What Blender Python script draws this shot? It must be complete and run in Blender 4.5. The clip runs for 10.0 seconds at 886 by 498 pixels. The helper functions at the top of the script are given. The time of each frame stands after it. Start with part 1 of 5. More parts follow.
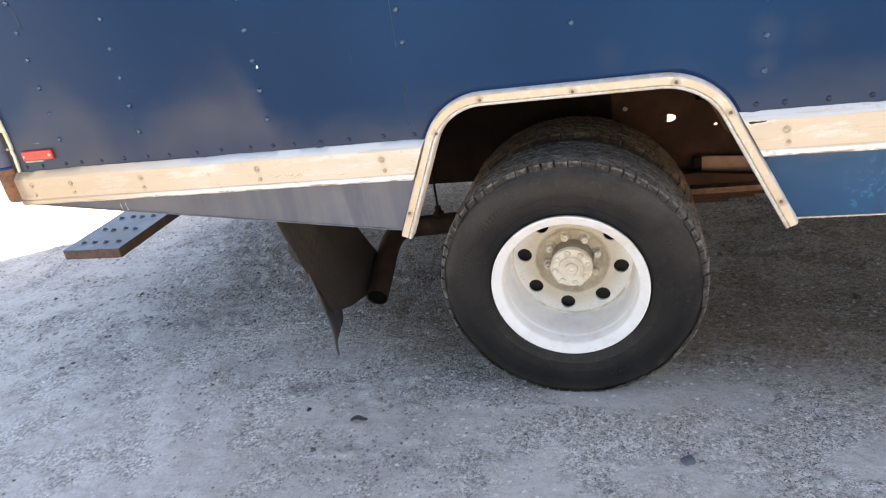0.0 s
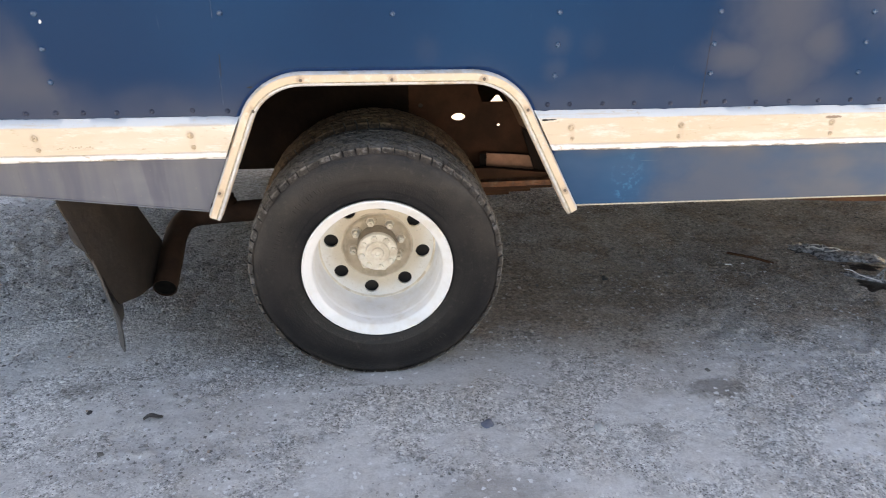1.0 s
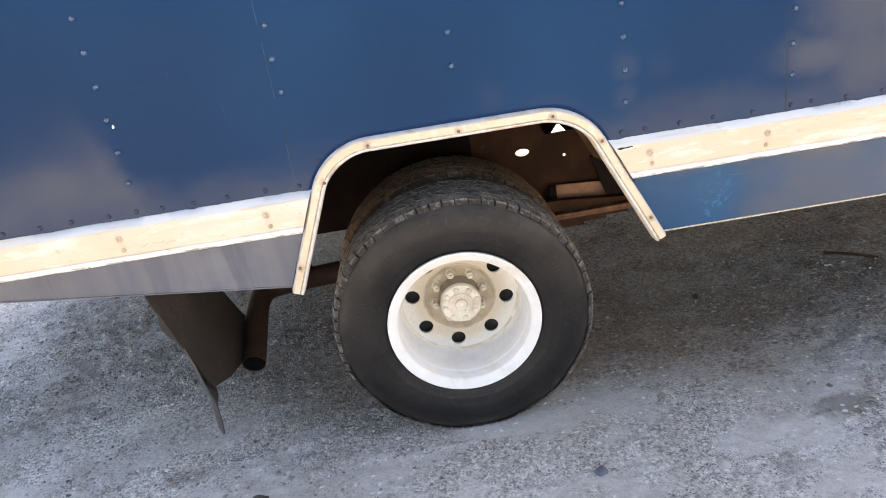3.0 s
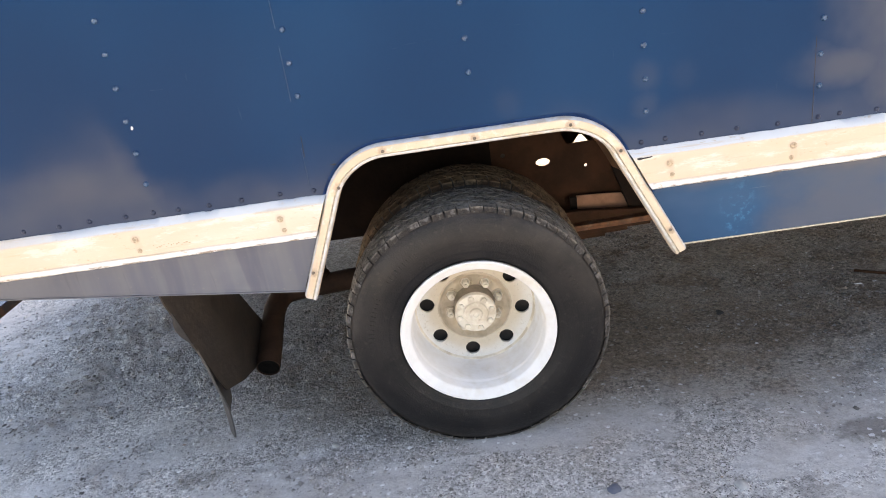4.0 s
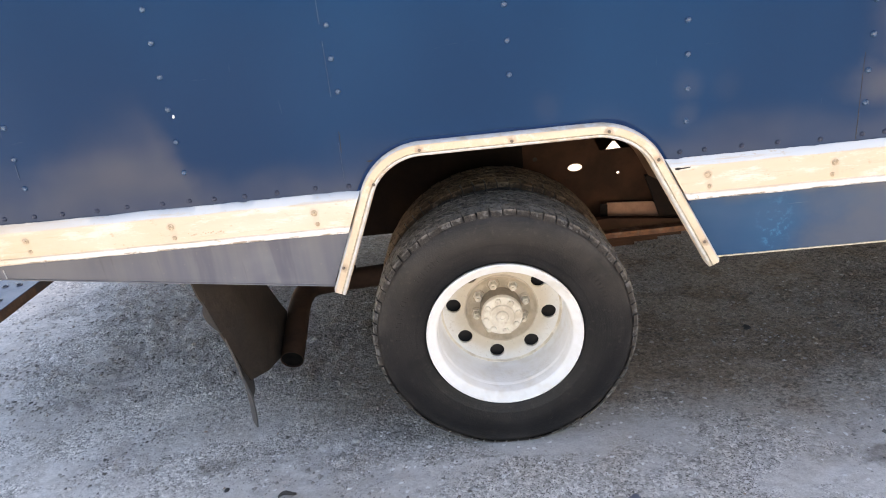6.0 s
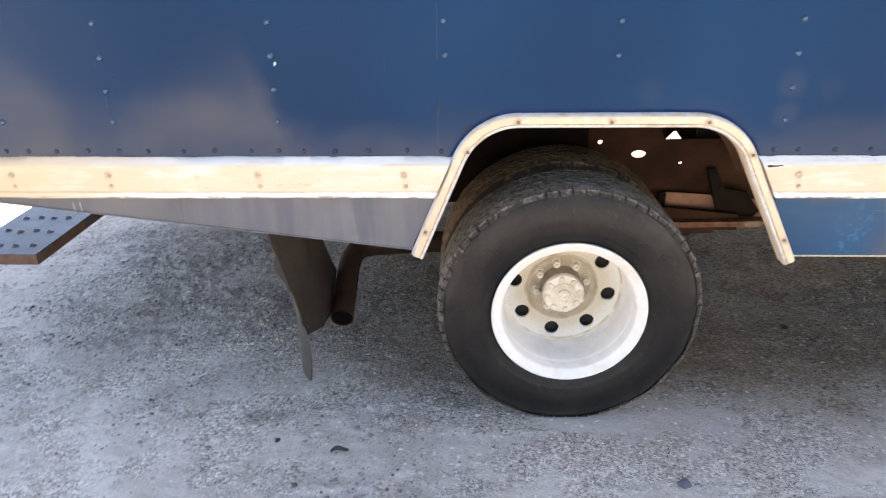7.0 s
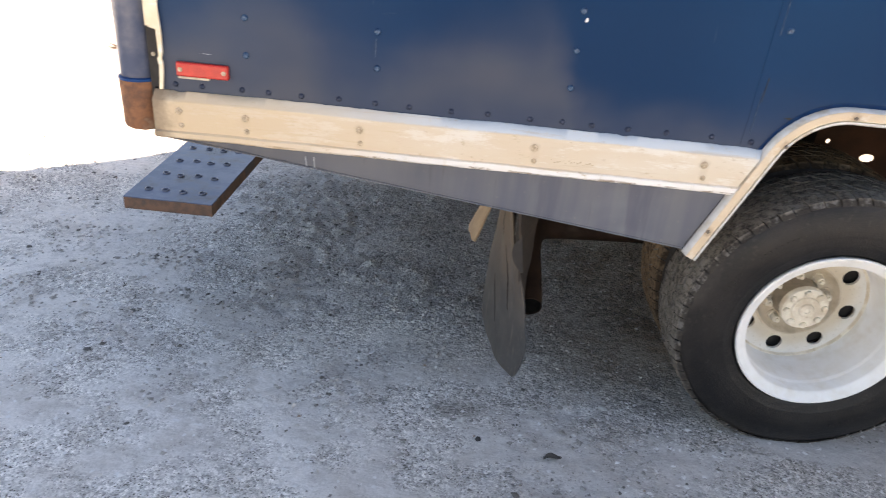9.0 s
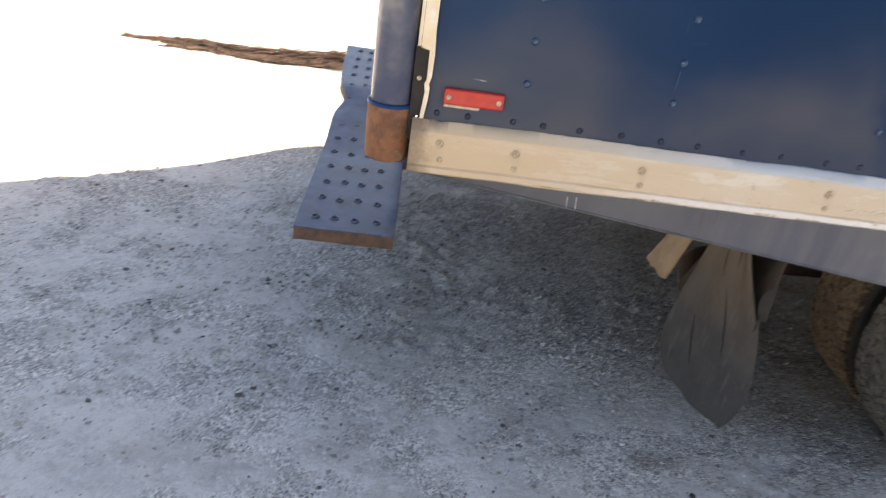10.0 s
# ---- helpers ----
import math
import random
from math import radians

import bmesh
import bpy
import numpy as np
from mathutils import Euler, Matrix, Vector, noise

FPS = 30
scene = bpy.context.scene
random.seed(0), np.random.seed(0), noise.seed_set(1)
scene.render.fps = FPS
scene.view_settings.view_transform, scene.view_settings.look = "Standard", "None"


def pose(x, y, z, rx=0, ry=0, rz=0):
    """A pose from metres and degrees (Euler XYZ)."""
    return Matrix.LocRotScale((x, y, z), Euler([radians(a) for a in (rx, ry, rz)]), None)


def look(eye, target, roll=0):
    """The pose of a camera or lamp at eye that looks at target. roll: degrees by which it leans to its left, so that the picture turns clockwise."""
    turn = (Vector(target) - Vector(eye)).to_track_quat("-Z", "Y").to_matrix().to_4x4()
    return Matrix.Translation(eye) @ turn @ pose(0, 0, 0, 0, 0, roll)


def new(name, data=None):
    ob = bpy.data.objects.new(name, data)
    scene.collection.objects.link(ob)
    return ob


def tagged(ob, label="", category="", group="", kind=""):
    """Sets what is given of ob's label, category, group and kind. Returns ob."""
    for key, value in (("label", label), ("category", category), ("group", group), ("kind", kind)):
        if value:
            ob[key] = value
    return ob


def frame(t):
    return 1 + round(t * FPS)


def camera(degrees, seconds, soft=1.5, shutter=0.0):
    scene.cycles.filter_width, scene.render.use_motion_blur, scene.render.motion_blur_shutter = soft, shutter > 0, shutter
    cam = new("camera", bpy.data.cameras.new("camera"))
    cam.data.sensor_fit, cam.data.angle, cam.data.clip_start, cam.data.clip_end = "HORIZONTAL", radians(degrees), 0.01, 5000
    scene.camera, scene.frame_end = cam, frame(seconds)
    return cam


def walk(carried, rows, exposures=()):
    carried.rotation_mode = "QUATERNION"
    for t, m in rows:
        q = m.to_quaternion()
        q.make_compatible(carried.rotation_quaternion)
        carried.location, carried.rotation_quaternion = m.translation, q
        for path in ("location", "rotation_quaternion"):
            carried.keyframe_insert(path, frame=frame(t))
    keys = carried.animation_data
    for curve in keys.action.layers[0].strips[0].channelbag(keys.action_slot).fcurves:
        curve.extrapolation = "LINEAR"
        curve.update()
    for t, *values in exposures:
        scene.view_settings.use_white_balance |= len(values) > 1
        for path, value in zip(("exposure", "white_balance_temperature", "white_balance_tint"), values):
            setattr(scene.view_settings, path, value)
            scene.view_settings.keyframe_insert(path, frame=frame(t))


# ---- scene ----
cam = camera(66.8, 10.0, soft=1.0, shutter=0.17)
PATH = [
    (0, (0.178, -1.738, 1.409), (-0.354, -0.001, 0.573), -9.4),
    (0.3, (0.116, -1.748, 1.391), (-0.246, 0.06, 0.616), -6.4),
    (0.5, (0.049, -1.763, 1.401), (-0.151, 0.066, 0.619), -4.3),
    (0.7, (0.014, -1.798, 1.421), (-0.008, 0.023, 0.594), -3.3),
    (1, (0.006, -1.822, 1.384), (0.195, -0.033, 0.51), 0.5),
    (1.1, (0.005, -1.814, 1.376), (0.22, -0.021, 0.516), 0.5),
    (1.2, (0.017, -1.805, 1.384), (0.175, 0.005, 0.547), -1.4),
    (1.3, (0.02, -1.774, 1.383), (0.138, 0.046, 0.561), -4.3),
    (1.5, (0.024, -1.731, 1.407), (-0.035, 0.085, 0.571), -9.4),
    (1.7, (0.02, -1.713, 1.389), (-0.028, 0.088, 0.519), -9.4),
    (2, (0.0, -1.736, 1.385), (0.028, 0.088, 0.564), -8.0),
    (2.2, (-0.032, -1.741, 1.411), (-0.016, 0.097, 0.623), -7.9),
    (3.3, (-0.05, -1.733, 1.424), (-0.036, 0.106, 0.636), -9.6),
    (3.5, (-0.041, -1.738, 1.405), (-0.052, 0.104, 0.626), -9.4),
    (4, (-0.015, -1.721, 1.405), (-0.071, 0.132, 0.656), -8.7),
    (4.5, (-0.023, -1.706, 1.397), (-0.077, 0.146, 0.644), -8.5),
    (5, (-0.012, -1.712, 1.407), (-0.067, 0.158, 0.7), -8.7),
    (5.5, (-0.001, -1.717, 1.416), (-0.063, 0.152, 0.708), -8.5),
    (5.7, (-0.005, -1.713, 1.406), (-0.133, 0.14, 0.664), -7.9),
    (6.8, (-0.271, -1.753, 1.433), (-0.262, 0.105, 0.692), -2.1),
    (7, (-0.317, -1.737, 1.424), (-0.384, 0.086, 0.603), -0.7),
    (7.2, (-0.386, -1.71, 1.403), (-0.518, 0.1, 0.562), -0.6),
    (7.5, (-0.471, -1.611, 1.39), (-0.773, 0.231, 0.671), -6.0),
    (7.7, (-0.508, -1.519, 1.403), (-0.86, 0.31, 0.673), -8.2),
    (8, (-0.574, -1.464, 1.384), (-0.783, 0.347, 0.563), -5.7),
    (8.2, (-0.625, -1.46, 1.363), (-0.687, 0.341, 0.496), -1.5),
    (8.4, (-0.713, -1.488, 1.35), (-0.653, 0.297, 0.449), 3.2),
    (8.5, (-0.776, -1.508, 1.36), (-0.667, 0.281, 0.473), 4.8),
    (8.7, (-0.87, -1.533, 1.378), (-0.808, 0.247, 0.469), 4.4),
    (9, (-1.041, -1.531, 1.358), (-1.069, 0.247, 0.442), 5.5),
    (9.2, (-1.148, -1.475, 1.344), (-1.221, 0.284, 0.394), 4.6),
    (9.5, (-1.351, -1.36, 1.308), (-1.496, 0.385, 0.342), 3.4),
    (9.7, (-1.487, -1.311, 1.341), (-1.625, 0.426, 0.36), 3.0),
    (9.9, (-1.678, -1.308, 1.329), (-1.707, 0.432, 0.343), 5.8),
    (10, (-1.774, -1.335, 1.312), (-1.634, 0.436, 0.394), 8.8),
]
EXPOSURES = [(0, 1.86, 8000, 16), (0.5, 1.83, 8050, 16), (1, 1.93, 8200, 16), (2, 2.03, 8200, 17), (5.5, 2.06, 8200, 18), (7, 2.08, 8200, 18), (7.5, 1.83, 8100, 17), (8, 1.73, 7850, 16), (9, 1.66, 7950, 16), (10, 1.25, 8050, 16)]
walk(cam, [(t, look(eye, target, roll)) for t, eye, target, roll in PATH], EXPOSURES)

# ---- light ----
SUN = Vector((0.835 * math.cos(radians(42)), 0.55 * math.cos(radians(42)), math.sin(radians(42))))
world = bpy.data.worlds.new("world")
scene.world = world
world.use_nodes = True
wn = world.node_tree
sky = wn.nodes.new("ShaderNodeTexSky")
sky.sky_type = "NISHITA"
sky.sun_disc = False
sky.sun_elevation, sky.sun_rotation = radians(42), math.atan2(0.835, 0.55)
sky.dust_density = 1.5
wn.links.new(sky.outputs[0], wn.nodes["Background"].inputs[0])
wn.nodes["Background"].inputs[1].default_value = 0.13
sun = new("sun", bpy.data.lights.new("sun", "SUN"))
sun.data.energy, sun.data.angle, sun.data.color = 7.2, radians(0.6), (1.0, 0.93, 0.82)
sun.matrix_world = look(SUN * 30, (0, 0, 0))


# ---- materials ----
class Mat:
    """A node material on object-space metres."""

    def __init__(self, name, rough=0.6, metal=0.0, spec=0.5):
        self.m = bpy.data.materials.new(name)
        self.m.use_nodes = True
        self.t = self.m.node_tree
        self.b = self.t.nodes["Principled BSDF"]
        self.b.inputs["Roughness"].default_value = rough
        self.b.inputs["Metallic"].default_value = metal
        self.b.inputs["Specular IOR Level"].default_value = spec
        self.pos = self.node("ShaderNodeNewGeometry").outputs["Position"]

    def node(self, kind, **props):
        n = self.t.nodes.new(kind)
        for k, v in props.items():
            if k == "operation":
                n.operation = v
            elif k == "feature":
                n.feature = v
            elif k == "clamp":
                n.use_clamp = v
        return n

    def put(self, socket, value):
        if isinstance(value, bpy.types.NodeSocket):
            self.t.links.new(value, socket)
        else:
            socket.default_value = value

    def math(self, op, a, b=0.0, clamp=False):
        n = self.node("ShaderNodeMath", operation=op, clamp=clamp)
        self.put(n.inputs[0], a)
        self.put(n.inputs[1], b)
        return n.outputs[0]

    def scaled(self, scale):
        n = self.node("ShaderNodeVectorMath", operation="MULTIPLY")
        self.put(n.inputs[0], self.pos)
        n.inputs[1].default_value = scale if hasattr(scale, "__len__") else (scale,) * 3
        return n.outputs[0]

    def noise(self, scale, detail=4, rough=0.55, warp=0.0):
        n = self.node("ShaderNodeTexNoise")
        self.put(n.inputs["Vector"], self.scaled(scale))
        n.inputs["Scale"].default_value = 1.0
        n.inputs["Detail"].default_value = detail
        n.inputs["Roughness"].default_value = rough
        n.inputs["Distortion"].default_value = warp
        return n.outputs["Fac"]

    def cells(self, scale, feature="F1"):
        n = self.node("ShaderNodeTexVoronoi", feature=feature)
        self.put(n.inputs["Vector"], self.scaled(scale))
        n.inputs["Scale"].default_value = 1.0
        return n

    def step(self, value, lo, hi, a=0.0, b=1.0):
        n = self.node("ShaderNodeMapRange")
        n.interpolation_type = "SMOOTHSTEP"
        self.put(n.inputs[0], value)
        for i, v in enumerate((lo, hi, a, b)):
            self.put(n.inputs[i + 1], v)
        return n.outputs[0]

    def step_line(self, value, lo, hi):
        """0 to 1 in a straight line from lo to hi."""
        n = self.node("ShaderNodeMapRange")
        self.put(n.inputs[0], value)
        self.put(n.inputs[1], lo)
        self.put(n.inputs[2], hi)
        return n.outputs[0]

    def axis(self, i):
        n = self.node("ShaderNodeSeparateXYZ")
        self.put(n.inputs[0], self.pos)
        return n.outputs[i]

    def spot(self, at, size, soft=0.5, rag=0.6, scale=18, detail=4):
        """1 inside a ragged ellipsoid about a place, 0 outside."""
        d = self.node("ShaderNodeVectorMath", operation="SUBTRACT")
        self.put(d.inputs[0], self.pos)
        d.inputs[1].default_value = at
        e = self.node("ShaderNodeVectorMath", operation="MULTIPLY")
        self.put(e.inputs[0], d.outputs[0])
        e.inputs[1].default_value = tuple(1.0 / v for v in size)
        r = self.node("ShaderNodeVectorMath", operation="LENGTH")
        self.put(r.inputs[0], e.outputs[0])
        ragged = self.math("ADD", r.outputs["Value"], self.math("MULTIPLY", self.math("SUBTRACT", self.noise(scale, detail, 0.65), 0.5), 2 * rag))
        return self.step(ragged, 1.0 + soft / 2, 1.0 - soft / 2)

    def mix(self, fac, a, b, blend="MIX"):
        n = self.node("ShaderNodeMix")
        n.data_type, n.blend_type = "RGBA", blend
        self.put(n.inputs["Factor"], fac)
        for s, v in ((n.inputs[6], a), (n.inputs[7], b)):
            self.put(s, v if isinstance(v, bpy.types.NodeSocket) else (*v, 1.0))
        return n.outputs[2]

    def colour(self, c):
        self.put(self.b.inputs["Base Color"], c if isinstance(c, bpy.types.NodeSocket) else (*c, 1.0))
        return self

    def rough(self, v):
        self.put(self.b.inputs["Roughness"], v)
        return self

    def bump(self, height, distance, strength=1.0):
        n = self.node("ShaderNodeBump")
        n.inputs["Strength"].default_value = strength
        n.inputs["Distance"].default_value = distance
        self.put(n.inputs["Height"], height)
        self.t.links.new(n.outputs[0], self.b.inputs["Normal"])
        return self


def island(mat):
    return mat.node("ShaderNodeNewGeometry").outputs["Random Per Island"]


def ground_tone(m):
    """Colour of the packed yard at a place, without grain; and how loose and how darkened it lies there."""
    x, y = m.axis(0), m.axis(1)
    # under-truck zone, pulled out beside the wheel to paint its contact shadow
    zone = m.step(m.math("ADD", m.math("ADD", y, m.step(x, -0.15, 0.35, 0.0, 0.20)), m.math("MULTIPLY", m.noise(1.7, 3), 0.9)), 0.60, 1.05)
    zone = m.math("MULTIPLY", zone, m.step(m.noise(3.2, 4, 0.6), 0.25, 0.55, 0.6, 1.0))
    zone = m.math("MULTIPLY", zone, m.step(m.math("ADD", x, m.math("MULTIPLY", m.noise(2.6, 3), 0.8)), -1.40, -0.70, 0.10, 1.0))
    front = m.step(m.math("ADD", x, m.math("MULTIPLY", m.noise(2.4, 3), 0.8)), -1.0, 0.2, 0.10, 1.0)
    # shade and brown earth below the truck, both put into the colour
    murky = m.math("MULTIPLY", zone, front)
    c = m.mix(m.step(m.noise(0.8, 4, 0.6), 0.36, 0.62), (0.470, 0.447, 0.420), (0.560, 0.538, 0.512))
    c = m.mix(m.step(m.noise(4.5, 5, 0.65), 0.46, 0.66, 0, 0.5), c, (0.43, 0.378, 0.328))
    c = m.mix(m.step(m.noise(2.1, 4, 0.6), 0.50, 0.68, 0, 0.55), c, (0.640, 0.620, 0.598))
    c = m.mix(m.step(m.noise((6, 11, 8), 5, 0.7), 0.52, 0.68, 0, 0.38), c, (0.29, 0.275, 0.255))
    c = m.mix(m.step(m.noise((24, 36, 30), 5, 0.75), 0.53, 0.68, 0, 0.34), c, (0.25, 0.228, 0.205))
    c = m.mix(m.math("MULTIPLY", murky, 0.82), c, (0.325, 0.268, 0.212))
    c = m.mix(m.math("MULTIPLY", murky, m.step(m.noise(5.5, 4, 0.6), 0.48, 0.60, 0, 0.6)), c, (0.235, 0.168, 0.120))
    # loose, unpacked gravel between the wheel and the step
    pile = m.math("MULTIPLY", zone, m.math("SUBTRACT", 1.0, front))
    c = m.mix(m.math("MULTIPLY", pile, 0.15), c, (0.42, 0.40, 0.375))
    # swept pale dust in front, and dry rear dust painted paler for brighter light
    swept = m.math("MULTIPLY", m.step(m.math("ADD", y, m.math("MULTIPLY", m.noise(2.0, 3), 0.5)), 0.25, -0.05), m.step(x, 0.1, 0.9, 0.12, 0.52))
    c = m.mix(m.math("MULTIPLY", swept, m.step(m.noise((2.6, 4.5, 3), 4, 0.6), 0.36, 0.58, 0.4, 1.0)), c, (0.70, 0.68, 0.65))
    dust = m.step(m.math("ADD", x, m.math("MULTIPLY", m.noise(1.9, 3), 0.7)), -0.15, -1.15, 0.0, 0.82)
    dust = m.math("MULTIPLY", dust, m.math("MAXIMUM", m.step(m.noise((2.3, 3.4, 3), 5, 0.6), 0.38, 0.60, 0.45, 1.08), m.step(y, 0.55, -0.1, 0.0, 0.45)))
    c = m.mix(dust, c, (0.780, 0.752, 0.715))
    # sandy dust towards the rear of the yard
    sand = m.step(m.math("ADD", x, m.math("MULTIPLY", m.noise(1.3, 4, 0.6), 1.1)), -1.35, -2.1, 0.0, 0.75)
    c = m.mix(m.math("MULTIPLY", sand, m.step(m.noise((3.1, 4.6, 4), 5, 0.65), 0.36, 0.56, 0.35, 1.0)), c, (0.82, 0.772, 0.708))
    # trodden, browner patches in the dust
    c = m.mix(m.step(m.noise((5.0, 7.0, 6), 6, 0.70), 0.49, 0.63, 0, 0.42), c, (0.455, 0.415, 0.370))
    c = m.mix(m.step(m.noise((17, 22, 18), 5, 0.72), 0.50, 0.64, 0, 0.30), c, (0.36, 0.335, 0.310))
    # brown smear beside the wheel, painted for its contact shadow and stained earth
    smear = m.math("MULTIPLY", m.spot((0.62, 0.52, 0), (0.75, 0.28, 1), 1.1, 0.7, 3.5, 5), m.step(m.noise((5, 12, 6), 4, 0.65), 0.32, 0.60, 0.35, 0.75))
    c = m.mix(smear, c, (0.225, 0.168, 0.122))
    for at, size, k in (((1.12, -0.11, 0), (0.11, 0.050, 1), 0.64), ((0.83, -0.31, 0), (0.06, 0.04, 1), 0.28), ((0.30, -0.50, 0), (0.16, 0.07, 1), 0.35),
                        ((-0.98, 0.07, 0), (0.07, 0.035, 1), 0.45), ((-0.36, 0.16, 0), (0.12, 0.05, 1), 0.3)):
        c = m.mix(m.math("MULTIPLY", m.spot(at, size, 0.9, 1.1, 34, 6), k), c, (0.13, 0.108, 0.088))
    return c, zone


def ground_mat():
    m = Mat("packed_gravel", 0.92, spec=0.25)
    c, zone = ground_tone(m)
    speck, grit = m.cells(260), m.cells(95)
    one, two = m.node("ShaderNodeSeparateColor"), m.node("ShaderNodeSeparateColor")
    m.put(one.inputs[0], speck.outputs["Color"])
    m.put(two.inputs[0], grit.outputs["Color"])
    loose = m.math("MAXIMUM", m.step(m.noise((2.2, 3.2, 3), 5, 0.65), 0.44, 0.58, 0.05, 1.0), m.math("MULTIPLY", zone, 0.8))
    fine, coarse = m.step(loose, 0, 1, 0.07, 0.25), m.step(loose, 0, 1, 0.03, 0.26)
    shade = m.math("ADD", 1.0, m.math("MULTIPLY", m.math("SUBTRACT", one.outputs[0], 0.5), m.math("MULTIPLY", fine, 2.0)))
    shade = m.math("MULTIPLY", shade, m.math("ADD", 1.0, m.math("MULTIPLY", m.math("SUBTRACT", two.outputs[1], 0.5), m.math("MULTIPLY", coarse, 2.0))))
    clump = m.math("MULTIPLY", m.step(m.noise((42, 52, 60), 4, 0.7), 0.50, 0.62), m.step(m.noise((6, 9, 7), 3, 0.6), 0.36, 0.58, 0.35, 1.0))
    shade = m.math("MULTIPLY", shade, m.math("SUBTRACT", 1.0, m.math("MULTIPLY", clump, m.step(m.math("MAXIMUM", zone, m.math("MULTIPLY", loose, 0.45)), 0.0, 0.6, 0.06, 0.50))))
    mul = m.node("ShaderNodeVectorMath", operation="SCALE")
    m.put(mul.inputs[0], c)
    m.put(mul.inputs["Scale"], shade)
    c = m.mix(m.math("MULTIPLY", m.step(two.outputs[0], 0.972, 0.985), m.step(zone, 0.2, 0.8, 1.0, 0.35)), mul.outputs[0], (0.70, 0.69, 0.67))
    c = m.mix(m.math("MULTIPLY", m.step(one.outputs[2], 0.90, 0.94), loose), c, (0.13, 0.12, 0.11))
    m.colour(c)
    h = m.math("ADD", m.math("MULTIPLY", grit.outputs["Distance"], -0.8), m.math("MULTIPLY", speck.outputs["Distance"], -0.5))
    h = m.math("MULTIPLY", h, loose)
    h = m.math("ADD", h, m.math("MULTIPLY", m.noise(48, 5, 0.75), m.math("ADD", m.step(loose, 0.0, 1.0, 0.35, 1.3), m.math("MULTIPLY", zone, 1.2))))
    h = m.math("ADD", h, m.math("MULTIPLY", m.noise((14, 18, 16), 4, 0.6), 1.6))
    return m.bump(h, 0.006, 0.85).m


def stone_mat(name="loose_stones"):
    m = Mat(name, 0.85, spec=0.3)
    r = island(m)
    c, zone = ground_tone(m)
    mul = m.node("ShaderNodeVectorMath", operation="SCALE")
    m.put(mul.inputs[0], c)
    m.put(mul.inputs["Scale"], m.step_line(r, -0.62, 0.92))
    c = m.mix(m.step(m.noise(200, 2), 0.4, 0.7, 0, 0.3), mul.outputs[0], (0.22, 0.20, 0.18))
    c = m.mix(m.math("MULTIPLY", m.step(r, 0.955, 0.965), m.step(zone, 0.1, 0.7, 1.0, 0.3)), c, (0.68, 0.67, 0.65))
    c = m.mix(m.step(r, 0.08, 0.06), c, (0.13, 0.12, 0.11))
    return m.colour(c).m


def pebble_mat():
    m = Mat("mixed_pebbles", 0.8, spec=0.35)
    r = island(m)
    ramp = m.node("ShaderNodeValToRGB")
    ramp.color_ramp.interpolation = "CONSTANT"
    m.put(ramp.inputs[0], r)
    tones = ((0.0, (0.15, 0.14, 0.13)), (0.16, (0.25, 0.235, 0.22)), (0.46, (0.36, 0.34, 0.32)), (0.72, (0.46, 0.44, 0.42)), (0.90, (0.64, 0.63, 0.61)), (0.965, (0.30, 0.21, 0.15)))
    while len(ramp.color_ramp.elements) < len(tones):
        ramp.color_ramp.elements.new(0.5)
    for e, (at, tone) in zip(ramp.color_ramp.elements, tones):
        e.position, e.color = at, (*tone, 1.0)
    c = m.mix(m.step(m.noise(180, 3, 0.6), 0.4, 0.7, 0, 0.35), ramp.outputs[0], (0.45, 0.42, 0.39))
    return m.colour(c).m


